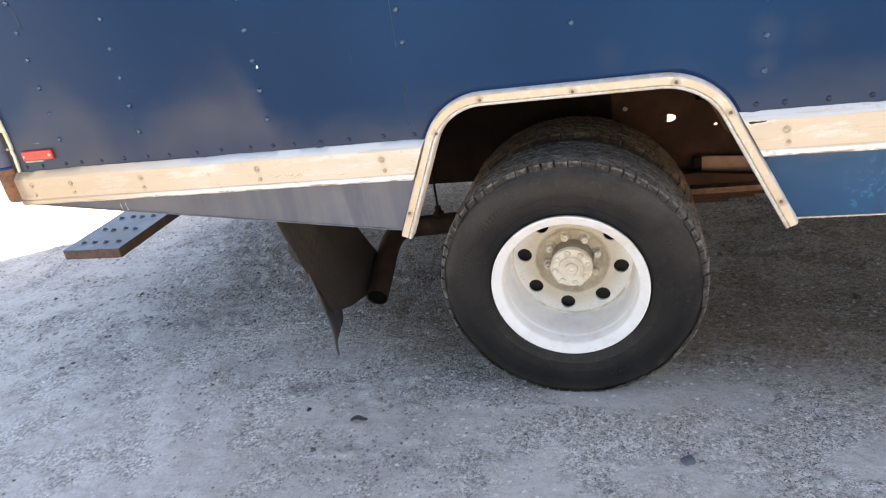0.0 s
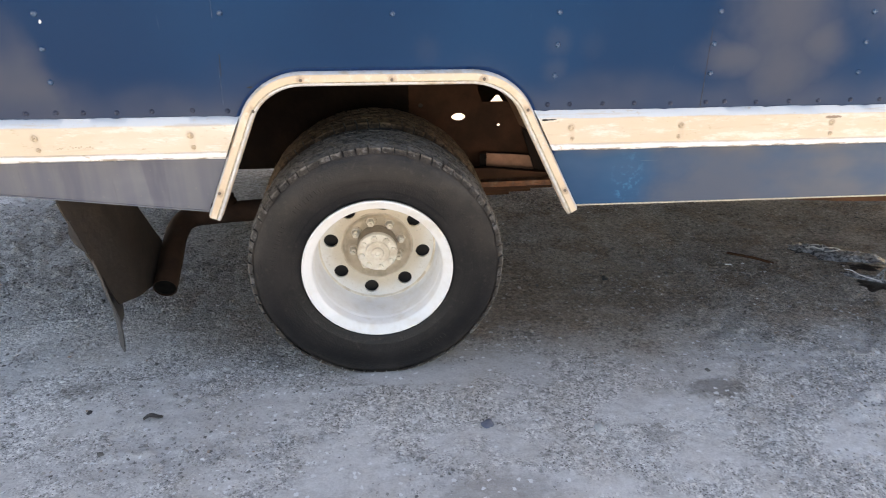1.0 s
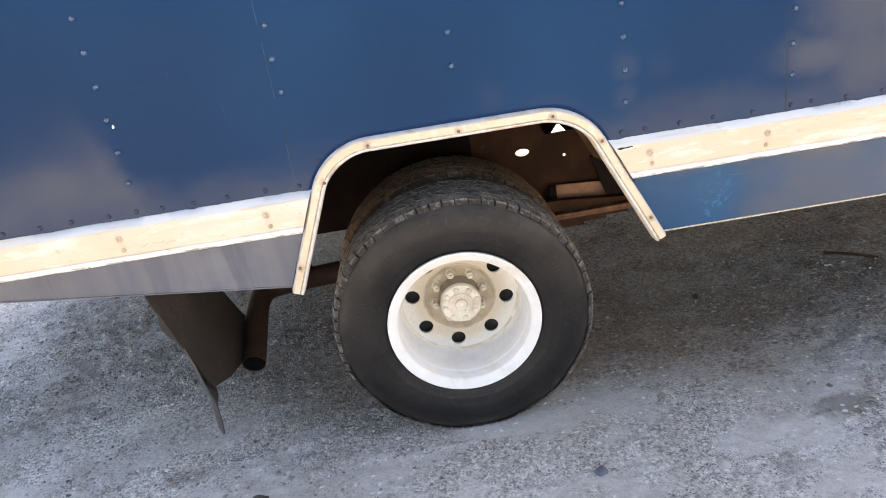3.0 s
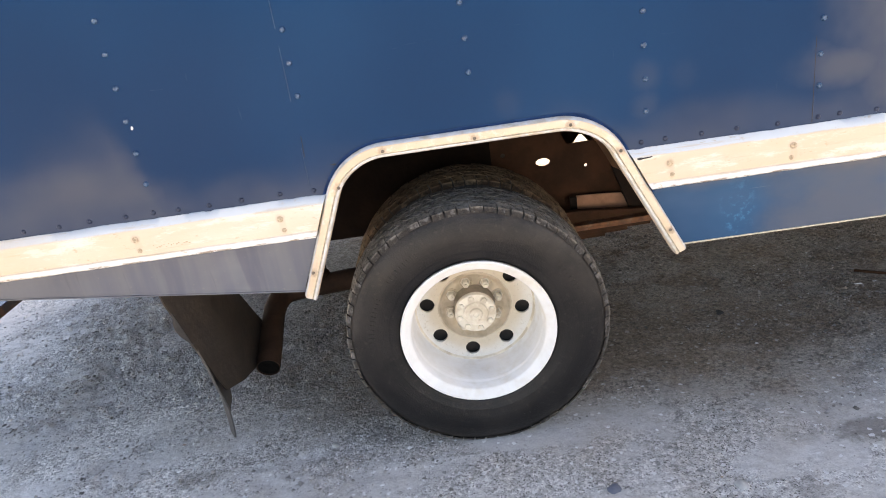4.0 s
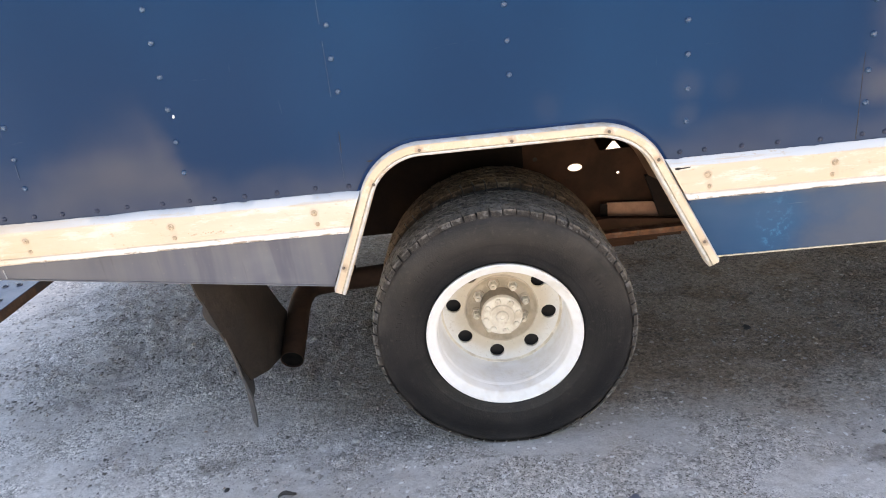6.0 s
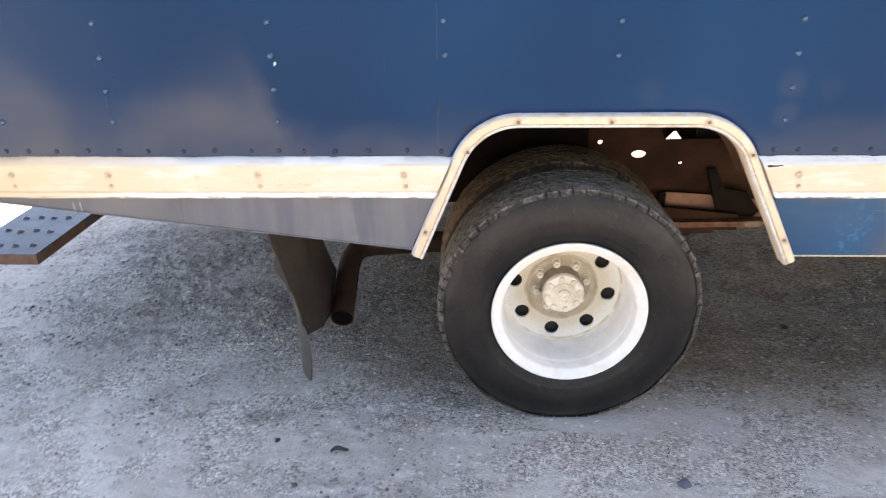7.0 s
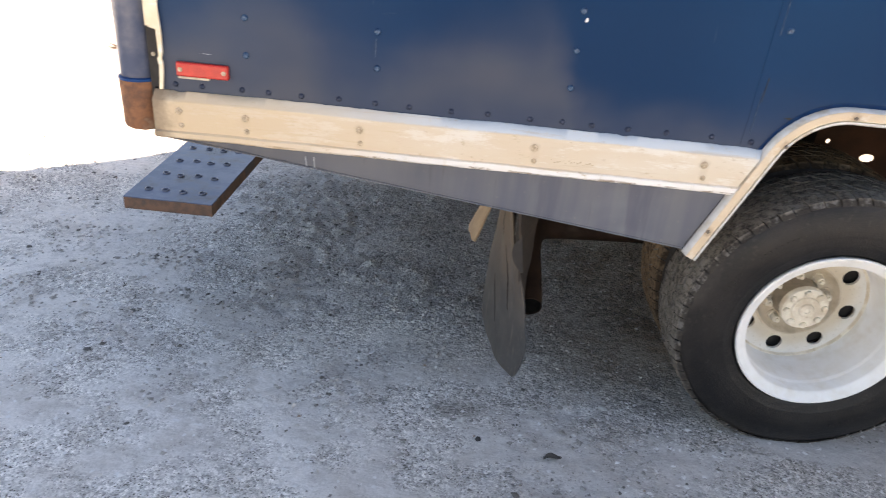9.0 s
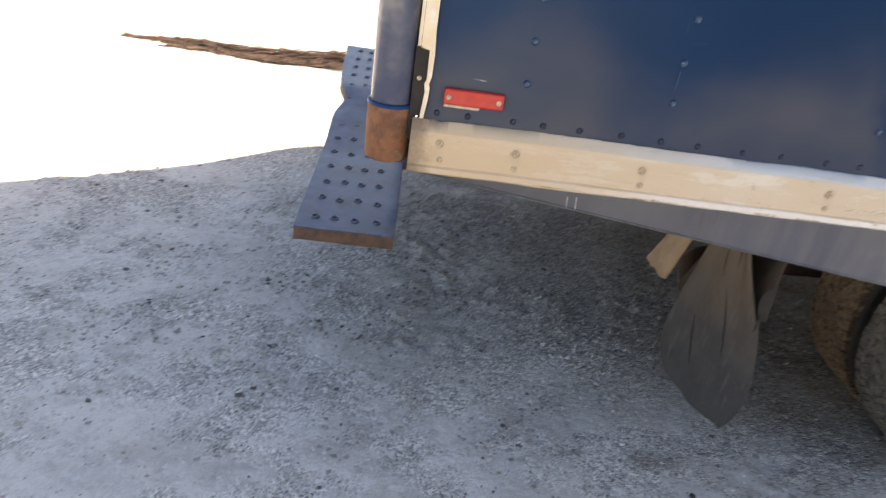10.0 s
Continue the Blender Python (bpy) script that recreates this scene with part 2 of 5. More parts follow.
def blue_mat():
    m = Mat("clouded_blue_paint_and_sheen", 0.34, spec=0.08)
    z, x = m.axis(2), m.axis(0)
    cloud = m.noise((2.6, 2.6, 3.4), 3, 0.5)
    drift = m.noise((1.1, 1.0, 0.6), 2, 0.5)
    base = m.mix(m.step(drift, 0.35, 0.68), (0.0012, 0.0255, 0.0775), (0.0030, 0.0385, 0.1060))
    # paler film: billows above the rear rail and a cloud towards the cab
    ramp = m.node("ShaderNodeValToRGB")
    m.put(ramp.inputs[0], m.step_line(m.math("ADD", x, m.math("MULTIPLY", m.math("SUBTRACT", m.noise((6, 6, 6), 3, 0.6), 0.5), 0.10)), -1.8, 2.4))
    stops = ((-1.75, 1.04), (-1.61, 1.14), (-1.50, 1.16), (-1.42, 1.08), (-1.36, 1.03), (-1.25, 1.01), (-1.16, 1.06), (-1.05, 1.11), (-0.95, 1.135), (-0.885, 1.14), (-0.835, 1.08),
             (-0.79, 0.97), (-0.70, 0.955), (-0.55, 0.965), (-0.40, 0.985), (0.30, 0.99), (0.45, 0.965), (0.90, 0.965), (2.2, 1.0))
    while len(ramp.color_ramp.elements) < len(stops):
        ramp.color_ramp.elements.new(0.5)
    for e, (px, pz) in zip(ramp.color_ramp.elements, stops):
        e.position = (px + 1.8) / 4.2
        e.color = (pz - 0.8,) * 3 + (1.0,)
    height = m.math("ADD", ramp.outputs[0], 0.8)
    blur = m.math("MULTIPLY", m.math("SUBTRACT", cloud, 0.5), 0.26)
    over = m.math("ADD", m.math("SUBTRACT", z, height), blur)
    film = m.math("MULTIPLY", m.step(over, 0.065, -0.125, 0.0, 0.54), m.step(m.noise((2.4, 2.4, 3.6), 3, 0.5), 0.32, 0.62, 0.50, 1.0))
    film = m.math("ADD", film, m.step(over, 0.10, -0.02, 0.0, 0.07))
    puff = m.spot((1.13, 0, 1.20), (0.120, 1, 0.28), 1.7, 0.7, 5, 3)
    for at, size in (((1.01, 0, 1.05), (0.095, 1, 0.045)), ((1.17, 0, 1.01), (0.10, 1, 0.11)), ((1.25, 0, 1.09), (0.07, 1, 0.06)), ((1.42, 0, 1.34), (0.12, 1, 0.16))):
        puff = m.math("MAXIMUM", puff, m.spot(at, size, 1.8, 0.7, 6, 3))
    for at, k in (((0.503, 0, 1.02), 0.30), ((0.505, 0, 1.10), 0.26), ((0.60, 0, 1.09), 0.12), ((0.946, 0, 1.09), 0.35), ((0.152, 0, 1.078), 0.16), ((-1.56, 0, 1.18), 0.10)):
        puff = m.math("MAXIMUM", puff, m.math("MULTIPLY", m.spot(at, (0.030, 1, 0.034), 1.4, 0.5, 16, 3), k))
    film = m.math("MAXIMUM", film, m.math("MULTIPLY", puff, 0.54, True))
    # reflected sky and yard put into the colour as haze towards the rear
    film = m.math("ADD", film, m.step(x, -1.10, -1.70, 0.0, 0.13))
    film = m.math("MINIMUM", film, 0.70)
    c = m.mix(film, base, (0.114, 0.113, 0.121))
    c = m.mix(m.step(m.noise((6, 6, 40), 3, 0.7), 0.68, 0.80, 0, 0.15), c, (0.16, 0.17, 0.19))
    c = m.mix(m.step(m.noise((70, 70, 9), 2), 0.72, 0.78, 0, 0.12), c, (0.09, 0.11, 0.15))
    m.colour(c)
    m.rough(m.step(film, 0.0, 0.8, 0.32, 0.6))
    wav = m.math("ADD", m.math("MULTIPLY", m.noise((2.0, 2.0, 2.4), 2, 0.4), 1.0), m.math("MULTIPLY", m.noise(60, 2), 0.012))
    return m.bump(wav, 0.012, 0.6).m


def plain_blue():
    m = Mat("clean_blue_paint", 0.35, spec=0.12)
    m.colour(m.mix(m.step(m.noise(30, 3), 0.35, 0.7), (0.004, 0.040, 0.14), (0.008, 0.055, 0.17)))
    return m.m


def skirt_mat(name, blue):
    m = Mat(name, 0.45, spec=0.2 if blue else 0.5)
    run = m.noise((13, 13, 1.2), 3, 0.6)
    blot = m.noise((2.8, 2.8, 4), 3)
    if blue:
        along = m.math("ADD", m.axis(0), m.math("MULTIPLY", m.math("SUBTRACT", m.noise((5, 5, 6), 4, 0.6), 0.5), 0.5))
        c = m.mix(m.step(along, 0.72, 0.98), (0.012, 0.061, 0.138), (0.075, 0.096, 0.135))
        c = m.mix(m.step(along, 1.05, 1.5, 0, 0.7), c, (0.125, 0.135, 0.155))
        c = m.mix(m.step(m.math("ADD", m.axis(2), m.math("MULTIPLY", m.noise((4, 4, 5), 3), 0.12)), 0.835, 0.87, 0, 0.5), c, (0.16, 0.14, 0.125))
        scuff = m.math("MULTIPLY", m.spot((0.750, 0, 0.705), (0.040, 1, 0.070), 1.0, 0.6, 14, 3), m.step(m.noise((34, 34, 38), 5, 0.75), 0.50, 0.64))
        c = m.mix(m.math("MULTIPLY", scuff, 0.42), c, (0.04, 0.26, 0.46))
        haze = m.spot((0.735, 0, 0.72), (0.075, 1, 0.09), 1.2, 0.5, 8, 2)
        c = m.mix(m.math("MULTIPLY", haze, 0.10), c, (0.04, 0.22, 0.40))
        c = m.mix(m.step(m.noise((3.5, 3.5, 7), 3, 0.5), 0.40, 0.72, 0, 0.7), c, (0.030, 0.082, 0.16))
        c = m.mix(m.step(m.noise((3, 3, 90), 2), 0.72, 0.78, 0, 0.3), c, (0.2, 0.24, 0.28))
    else:
        c = m.mix(m.step(run, 0.35, 0.7), (0.118, 0.125, 0.145), (0.076, 0.088, 0.122))
        c = m.mix(m.step(blot, 0.46, 0.72, 0, 0.7), c, (0.195, 0.200, 0.214))
        c = m.mix(m.step(m.noise((9, 9, 1.6), 4, 0.65), 0.54, 0.64, 0, 0.55), c, (0.060, 0.068, 0.100))
        c = m.mix(m.step(m.noise((34, 34, 3), 3), 0.62, 0.72, 0, 0.6), c, (0.045, 0.045, 0.06))
        c = m.mix(m.step(m.noise((60, 60, 60), 4, 0.7), 0.62, 0.72, 0, 0.4), c, (0.20, 0.19, 0.18))
        c = m.mix(m.step(m.math("ADD", m.axis(0), m.math("MULTIPLY", m.noise((5, 5, 5), 4, 0.6), 0.5)), -0.55, -1.00, 0, 0.6), c, (0.064, 0.071, 0.090))
    m.colour(c)
    return m.bump(m.noise((4, 4, 3), 2), 0.006, 0.5).m


def cream_mat():
    m = Mat("weathered_cream_paint", 0.5, spec=0.4)
    c = m.mix(m.step(m.noise((9, 20, 9), 4, 0.6), 0.35, 0.7), (0.76, 0.61, 0.42), (0.82, 0.72, 0.55))
    c = m.mix(m.step(m.noise((26, 26, 26), 5, 0.75), 0.50, 0.66, 0, 0.75), c, (0.84, 0.82, 0.77))
    c = m.mix(m.step(m.noise((60, 60, 60), 4, 0.7), 0.60, 0.72, 0, 0.7), c, (0.46, 0.35, 0.23))
    c = m.mix(m.step(m.noise((7, 7, 7), 5, 0.7), 0.60, 0.70, 0, 0.45), c, (0.40, 0.32, 0.23))
    m.colour(c)
    return m.bump(m.math("ADD", m.noise((20, 20, 30), 4, 0.7), m.math("MULTIPLY", m.noise(150, 2), 0.15)), 0.003, 0.7).m


def trim_mat():
    m = Mat("dirty_white_trim_paint", 0.45, spec=0.45)
    c = m.mix(m.step(m.noise((5, 9, 5), 4, 0.6), 0.35, 0.7), (0.61, 0.465, 0.315), (0.66, 0.54, 0.40))
    c = m.mix(m.step(m.noise(24, 5, 0.75), 0.52, 0.68, 0, 0.5), c, (0.72, 0.68, 0.62))
    c = m.mix(m.step(m.noise(70, 4, 0.7), 0.62, 0.74, 0, 0.6), c, (0.48, 0.36, 0.25))
    c = m.mix(m.step(m.noise((9, 9, 9), 5, 0.7), 0.60, 0.70, 0, 0.5), c, (0.50, 0.40, 0.30))
    for x, z in SCREWS:
        c = m.mix(m.math("MULTIPLY", m.spot((x, -0.025, z), (0.012, 1, 0.011), 1.0, 0.9, 90, 3), 0.6), c, (0.30, 0.20, 0.13))
    m.colour(c)
    return m.bump(m.math("ADD", m.noise((20, 20, 30), 4, 0.7), m.math("MULTIPLY", m.noise(150, 2), 0.15)), 0.003, 0.7).m


SCREWS = [(-0.182, 1.010), (0.056, 1.009), (0.303, 1.008), (0.428, 0.922), (0.553, 0.682), (-0.312, 0.931), (-0.429, 0.703)]
BOLTS_REAR, BOLTS_FRONT = (-1.710, -1.553, -1.285, -0.876, -0.482), (0.554, 0.875, 1.331, 1.80, 2.3)


def rail_mat():
    m = Mat("cream_white_rail_paint_sky_tint", 0.5, spec=0.4)
    c = m.mix(m.step(m.noise((2.0, 20, 9), 4, 0.6), 0.35, 0.7), (0.605, 0.492, 0.362), (0.64, 0.56, 0.450))
    c = m.mix(m.step(m.noise((7, 14, 30), 6, 0.75), 0.49, 0.62, 0, 0.6), c, (0.72, 0.69, 0.63))
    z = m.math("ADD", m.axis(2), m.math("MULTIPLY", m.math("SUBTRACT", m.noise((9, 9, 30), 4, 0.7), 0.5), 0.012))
    # bluish sky reflection on the sloping top put into the colour
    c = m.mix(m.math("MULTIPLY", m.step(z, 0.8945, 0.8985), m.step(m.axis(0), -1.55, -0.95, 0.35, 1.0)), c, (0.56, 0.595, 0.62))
    # white bottom lip; its shadow at the rear end painted by fading it
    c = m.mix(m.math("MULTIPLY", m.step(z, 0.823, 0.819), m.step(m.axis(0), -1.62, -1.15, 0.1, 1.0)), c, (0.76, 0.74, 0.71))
    chips = m.math("MULTIPLY", m.step(z, 0.8125, 0.8085), m.step(m.noise((18, 40, 40), 5, 0.75), 0.46, 0.58))
    c = m.mix(m.math("MULTIPLY", chips, 0.85), c, (0.24, 0.17, 0.11))
    c = m.mix(m.step(m.noise((30, 55, 70), 4, 0.75), 0.60, 0.72, 0, 0.7), c, (0.46, 0.36, 0.24))
    c = m.mix(m.step(m.noise((3.2, 30, 60), 5, 0.75), 0.55, 0.68, 0, 0.5), c, (0.52, 0.40, 0.27))
    c = m.mix(m.step(m.noise((55, 55, 6), 3, 0.6), 0.62, 0.72, 0, 0.3), c, (0.60, 0.52, 0.40))
    for x in BOLTS_REAR + BOLTS_FRONT[:3]:
        c = m.mix(m.math("MULTIPLY", m.spot((x, -0.026, 0.871), (0.0115, 1, 0.0115), 0.9, 0.5, 90, 3), 0.34), c, (0.34, 0.25, 0.17))
        c = m.mix(m.math("MULTIPLY", m.spot((x + 0.003, -0.026, 0.850), (0.009, 1, 0.020), 1.0, 0.8, 60, 3), 0.22), c, (0.42, 0.31, 0.21))
    c = m.mix(m.math("MULTIPLY", m.spot((1.333, -0.026, 0.886), (0.022, 1, 0.004), 0.6, 0.9, 60, 3), 0.8), c, (0.16, 0.10, 0.06))
    c = m.mix(m.step(m.axis(0), -0.95, -1.70, 0, 0.74), c, (0.56, 0.42, 0.262))
    end = m.math("ADD", m.axis(0), m.math("MULTIPLY", m.math("SUBTRACT", m.noise((14, 14, 14), 4, 0.7), 0.5), 0.12))
    c = m.mix(m.step(end, -1.70, -1.765, 0, 0.85), c, (0.20, 0.14, 0.09))
    m.colour(c)
    return m.bump(m.math("ADD", m.noise((9, 9, 30), 3), m.math("MULTIPLY", m.noise(150, 2), 0.15)), 0.003, 0.6).m


def plain(name, a, b, scale=30, rough=0.6, metal=0.0, bump=0.001, spec=0.5, third=None):
    m = Mat(name, rough, metal, spec)
    c = m.mix(m.step(m.noise(scale, 4, 0.6), 0.35, 0.68), a, b)
    if third:
        c = m.mix(m.step(m.noise(scale * 0.25, 4, 0.65), 0.5, 0.66), c, third)
    m.colour(c)
    return m.bump(m.noise(scale * 4, 3), bump, 0.7).m


def rubber_mat():
    m = Mat("tyre_sidewall_rubber", 0.5, spec=0.32)
    c = m.mix(m.step(m.noise(5, 5, 0.65), 0.38, 0.64), (0.0068, 0.0066, 0.0070), (0.017, 0.0150, 0.0142))
    c = m.mix(m.step(m.noise(60, 4, 0.7), 0.55, 0.72, 0, 0.55), c, (0.046, 0.038, 0.033))
    flat = m.node("ShaderNodeVectorMath", operation="DISTANCE")
    m.put(flat.inputs[0], m.pos)
    flat.inputs[1].default_value = (0.0, 0.05, 0.3955)
    r = flat.outputs["Value"]
    ring = m.node("ShaderNodeTexNoise")
    ring.noise_dimensions = "1D"
    m.put(ring.inputs["W"], m.math("MULTIPLY", r, 160))
    ring.inputs["Detail"].default_value = 3
    c = m.mix(m.step(ring.outputs["Fac"], 0.50, 0.66, 0, 0.40), c, (0.031, 0.027, 0.025))
    dusty = m.math("MULTIPLY", m.step(m.math("ADD", r, m.math("MULTIPLY", m.math("SUBTRACT", m.noise(13, 4, 0.65), 0.5), 0.10)), 0.350, 0.400), m.step(m.noise((4, 4, 4), 4, 0.6), 0.34, 0.62, 0.18, 0.75))
    c = m.mix(dusty, c, (0.062, 0.052, 0.045))
    m.colour(c)
    m.rough(m.math("ADD", m.step(m.noise(9, 3), 0.3, 0.7, 0.34, 0.50), m.math("MULTIPLY", dusty, 0.25)))
    bumps = m.math("ADD", m.noise(180, 3), m.math("ADD", m.math("MULTIPLY", ring.outputs["Fac"], 0.35), m.math("MULTIPLY", m.noise(40, 4, 0.6), 0.5)))
    return m.bump(bumps, 0.0014, 0.7).m


def tread_mat(name="dusty_tread_rubber", tint=(1.0, 1.0, 1.0)):
    m = Mat(name, 0.8, spec=0.25)
    flat = m.node("ShaderNodeVectorMath", operation="MULTIPLY")
    m.put(flat.inputs[0], m.pos)
    flat.inputs[1].default_value = (1, 0, 1)
    n = m.node("ShaderNodeVectorMath", operation="DISTANCE")
    m.put(n.inputs[0], flat.outputs[0])
    n.inputs[1].default_value = (0.0, 0.0, 0.3955)
    worn = m.math("ADD", n.outputs["Value"], m.math("MULTIPLY", m.math("SUBTRACT", m.noise(35, 4, 0.7), 0.5), 0.012))
    c = m.mix(m.step(m.noise(16, 5, 0.7), 0.35, 0.68), (0.165, 0.148, 0.128), (0.265, 0.240, 0.208))
    c = m.mix(m.step(worn, 0.4020, 0.3930), c, (0.052, 0.045, 0.039))
    c = m.mix(m.step(m.noise(60, 5, 0.8), 0.46, 0.60, 0, 0.80), c, (0.030, 0.027, 0.025))
    c = m.mix(m.step(m.noise(28, 5, 0.75), 0.50, 0.64, 0, 0.55), c, (0.235, 0.225, 0.215))
    c = m.mix(m.step(m.noise(220, 3, 0.7), 0.60, 0.70, 0, 0.35), c, (0.13, 0.115, 0.095))
    c = m.mix(1.0, c, tint, "MULTIPLY")
    m.colour(c)
    return m.bump(m.noise(140, 4, 0.7), 0.003, 0.8).m


def disc_mat():
    m = Mat("dusty_disc_paint", 0.55, spec=0.4)
    n = m.node("ShaderNodeVectorMath", operation="DISTANCE")
    m.put(n.inputs[0], m.pos)
    n.inputs[1].default_value = (0.0, 0.245, 0.3955)
    r = m.math("ADD", n.outputs["Value"], m.math("MULTIPLY", m.math("SUBTRACT", m.noise(22, 5, 0.7), 0.5), 0.05))
    c = m.mix(m.step(r, 0.130, 0.188), (0.63, 0.54, 0.41), (0.77, 0.735, 0.67))
    c = m.mix(m.step(m.noise(45, 4, 0.7), 0.56, 0.70, 0, 0.5), c, (0.48, 0.40, 0.29))
    c = m.mix(m.step(m.noise(140, 3, 0.7), 0.64, 0.72, 0, 0.5), c, (0.30, 0.24, 0.18))
    m.colour(c)
    return m.bump(m.noise(90, 3), 0.0012, 0.6).m


def leaf_mat():
    m = Mat("worn_grey_rubber", 0.62, spec=0.45)
    h = m.math("ADD", m.axis(2), m.math("MULTIPLY", m.math("SUBTRACT", m.noise((7, 7, 7), 4, 0.6), 0.5), 0.25))
    c = m.mix(m.step(m.noise(9, 4, 0.6), 0.35, 0.68), (0.066, 0.064, 0.063), (0.042, 0.042, 0.044))
    c = m.mix(m.step(h, 0.30, 0.66, 0, 0.92), c, (0.125, 0.086, 0.055))
    c = m.mix(m.step(m.noise((60, 60, 8), 3, 0.6), 0.56, 0.72, 0, 0.5), c, (0.15, 0.132, 0.115))
    c = m.mix(m.step(m.noise((14, 14, 5), 4, 0.65), 0.52, 0.68, 0, 0.5), c, (0.052, 0.044, 0.038))
    c = m.mix(m.step(m.noise(120, 3, 0.7), 0.66, 0.74, 0, 0.5), c, (0.25, 0.22, 0.18))
    m.colour(c)
    return m.bump(m.noise((50, 50, 20), 4, 0.6), 0.002, 0.7).m


GROUND, STONES = ground_mat(), stone_mat()
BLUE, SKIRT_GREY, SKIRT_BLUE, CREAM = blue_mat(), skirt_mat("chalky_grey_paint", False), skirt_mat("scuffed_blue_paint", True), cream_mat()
RAILPAINT = rail_mat()
TRIMPAINT = trim_mat()
TRIMWHITE = plain("chipped_white_paint_sky_tint", (0.62, 0.615, 0.60), (0.55, 0.52, 0.47), 40, 0.45, bump=0.0015, third=(0.50, 0.42, 0.32))
CLEANBLUE = plain_blue()
RUBBER = rubber_mat()
TREADMAT, DISCMAT = tread_mat(), disc_mat()
TREADBROWN = tread_mat("brown_dusted_tread_rubber", (1.08, 0.80, 0.56))
RIMWHITE = plain("white_wheel_paint", (0.84, 0.82, 0.79), (0.79, 0.76, 0.71), 18, 0.45, third=(0.72, 0.665, 0.58))
RIMCAP = plain("pale_hub_paint", (0.80, 0.73, 0.60), (0.70, 0.61, 0.48), 40, 0.5, third=(0.60, 0.50, 0.37))
RIMDUST = plain("dusty_cream_wheel_paint", (0.60, 0.50, 0.37), (0.49, 0.40, 0.285), 26, 0.6, third=(0.43, 0.35, 0.25), bump=0.0015)
HUBSIDE = plain("hub_side_shade_paint", (0.36, 0.29, 0.215), (0.27, 0.215, 0.155), 40, 0.6, third=(0.20, 0.155, 0.11))
RUST = plain("rusted_steel", (0.25, 0.105, 0.047), (0.13, 0.058, 0.032), 40, 0.75, bump=0.002, third=(0.36, 0.22, 0.14))
UNDER = plain("brown_undercoat", (0.070, 0.031, 0.016), (0.036, 0.018, 0.010), 9, 0.85, bump=0.003, third=(0.110, 0.052, 0.027), spec=0.2)
DARK = plain("black_grime_and_shade", (0.022, 0.019, 0.017), (0.04, 0.034, 0.03), 20, 0.85)
BOLT = plain("dull_bolt_paint", (0.58, 0.46, 0.33), (0.36, 0.27, 0.18), 160, 0.5)
BOLTDARK = plain("dark_screw", (0.16, 0.12, 0.09), (0.10, 0.08, 0.06), 200, 0.55)
RIVET = plain("blue_rivet", (0.010, 0.045, 0.11), (0.06, 0.11, 0.18), 200, 0.24)
RIVETDARK = plain("dark_rivet", (0.006, 0.014, 0.042), (0.016, 0.026, 0.055), 300, 0.38)
STEP = plain("grey_blue_step_paint", (0.060, 0.085, 0.155), (0.105, 0.130, 0.210), 16, 0.22, third=(0.055, 0.052, 0.062), bump=0.0012)
GRIP = plain("worn_grip_ring", (0.17, 0.18, 0.24), (0.06, 0.065, 0.09), 160, 0.3)
STEPEDGE = plain("rusty_step_edge", (0.135, 0.072, 0.045), (0.065, 0.040, 0.030), 30, 0.75, third=(0.05, 0.045, 0.05))
POST = plain("worn_post_paint", (0.065, 0.080, 0.130), (0.115, 0.125, 0.165), 14, 0.24, third=(0.27, 0.26, 0.265))
RED = plain("red_reflector_plastic", (0.55, 0.03, 0.02), (0.45, 0.02, 0.015), 60, 0.3)
LEAF = leaf_mat()
BACKING = plain("dark_brown_rubber", (0.038, 0.026, 0.018), (0.022, 0.016, 0.012), 11, 0.75, third=(0.060, 0.042, 0.030), bump=0.003)
TAN = plain("dusty_tan_rubber", (0.36, 0.25, 0.155), (0.27, 0.185, 0.115), 20, 0.75)
WHITE = plain("white_paint_mark", (0.75, 0.75, 0.74), (0.6, 0.6, 0.6), 90, 0.6)
MARK = plain("faded_white_mark", (0.42, 0.43, 0.45), (0.24, 0.25, 0.28), 120, 0.6)
INK = plain("faded_ink", (0.40, 0.31, 0.22), (0.55, 0.44, 0.31), 220, 0.8)
PIPE = plain("rusty_exhaust", (0.052, 0.027, 0.016), (0.028, 0.015, 0.010), 12, 0.8, third=(0.085, 0.054, 0.035), bump=0.002, spec=0.25)
VOIDBLACK = plain("black_soot_and_bore_shade", (0.004, 0.0035, 0.003), (0.008, 0.007, 0.006), 40, 0.95, spec=0.1)
TANKMAT = plain("tan_steel", (0.41, 0.215, 0.130), (0.29, 0.148, 0.088), 18, 0.7)
# near-black browns that carry deep shade as well as grime
GRIME_SHADE = plain("brown_grime_and_shade", (0.016, 0.009, 0.006), (0.009, 0.006, 0.005), 20, 0.8, spec=0.15, third=(0.028, 0.014, 0.008))
WELLSHADE = plain("dark_well_shade", (0.016, 0.009, 0.006), (0.009, 0.0055, 0.004), 9, 0.85, bump=0.003, spec=0.12, third=(0.022, 0.012, 0.007))
TANKDARK = plain("brown_primed_steel", (0.150, 0.075, 0.037), (0.090, 0.045, 0.023), 12, 0.75, spec=0.3)
TWIG = plain("dry_brown_brush", (0.27, 0.185, 0.135), (0.13, 0.085, 0.062), 40, 0.9)
OIL = plain("wet_oil_stain", (0.012, 0.011, 0.011), (0.03, 0.027, 0.025), 24, 0.38, bump=0.004)
FILM = plain("crumpled_plastic_film", (0.36, 0.37, 0.39), (0.06, 0.06, 0.065), 70, 0.18, bump=0.012)
FILMWHITE = plain("torn_white_plastic", (0.80, 0.80, 0.79), (0.62, 0.61, 0.60), 50, 0.25)
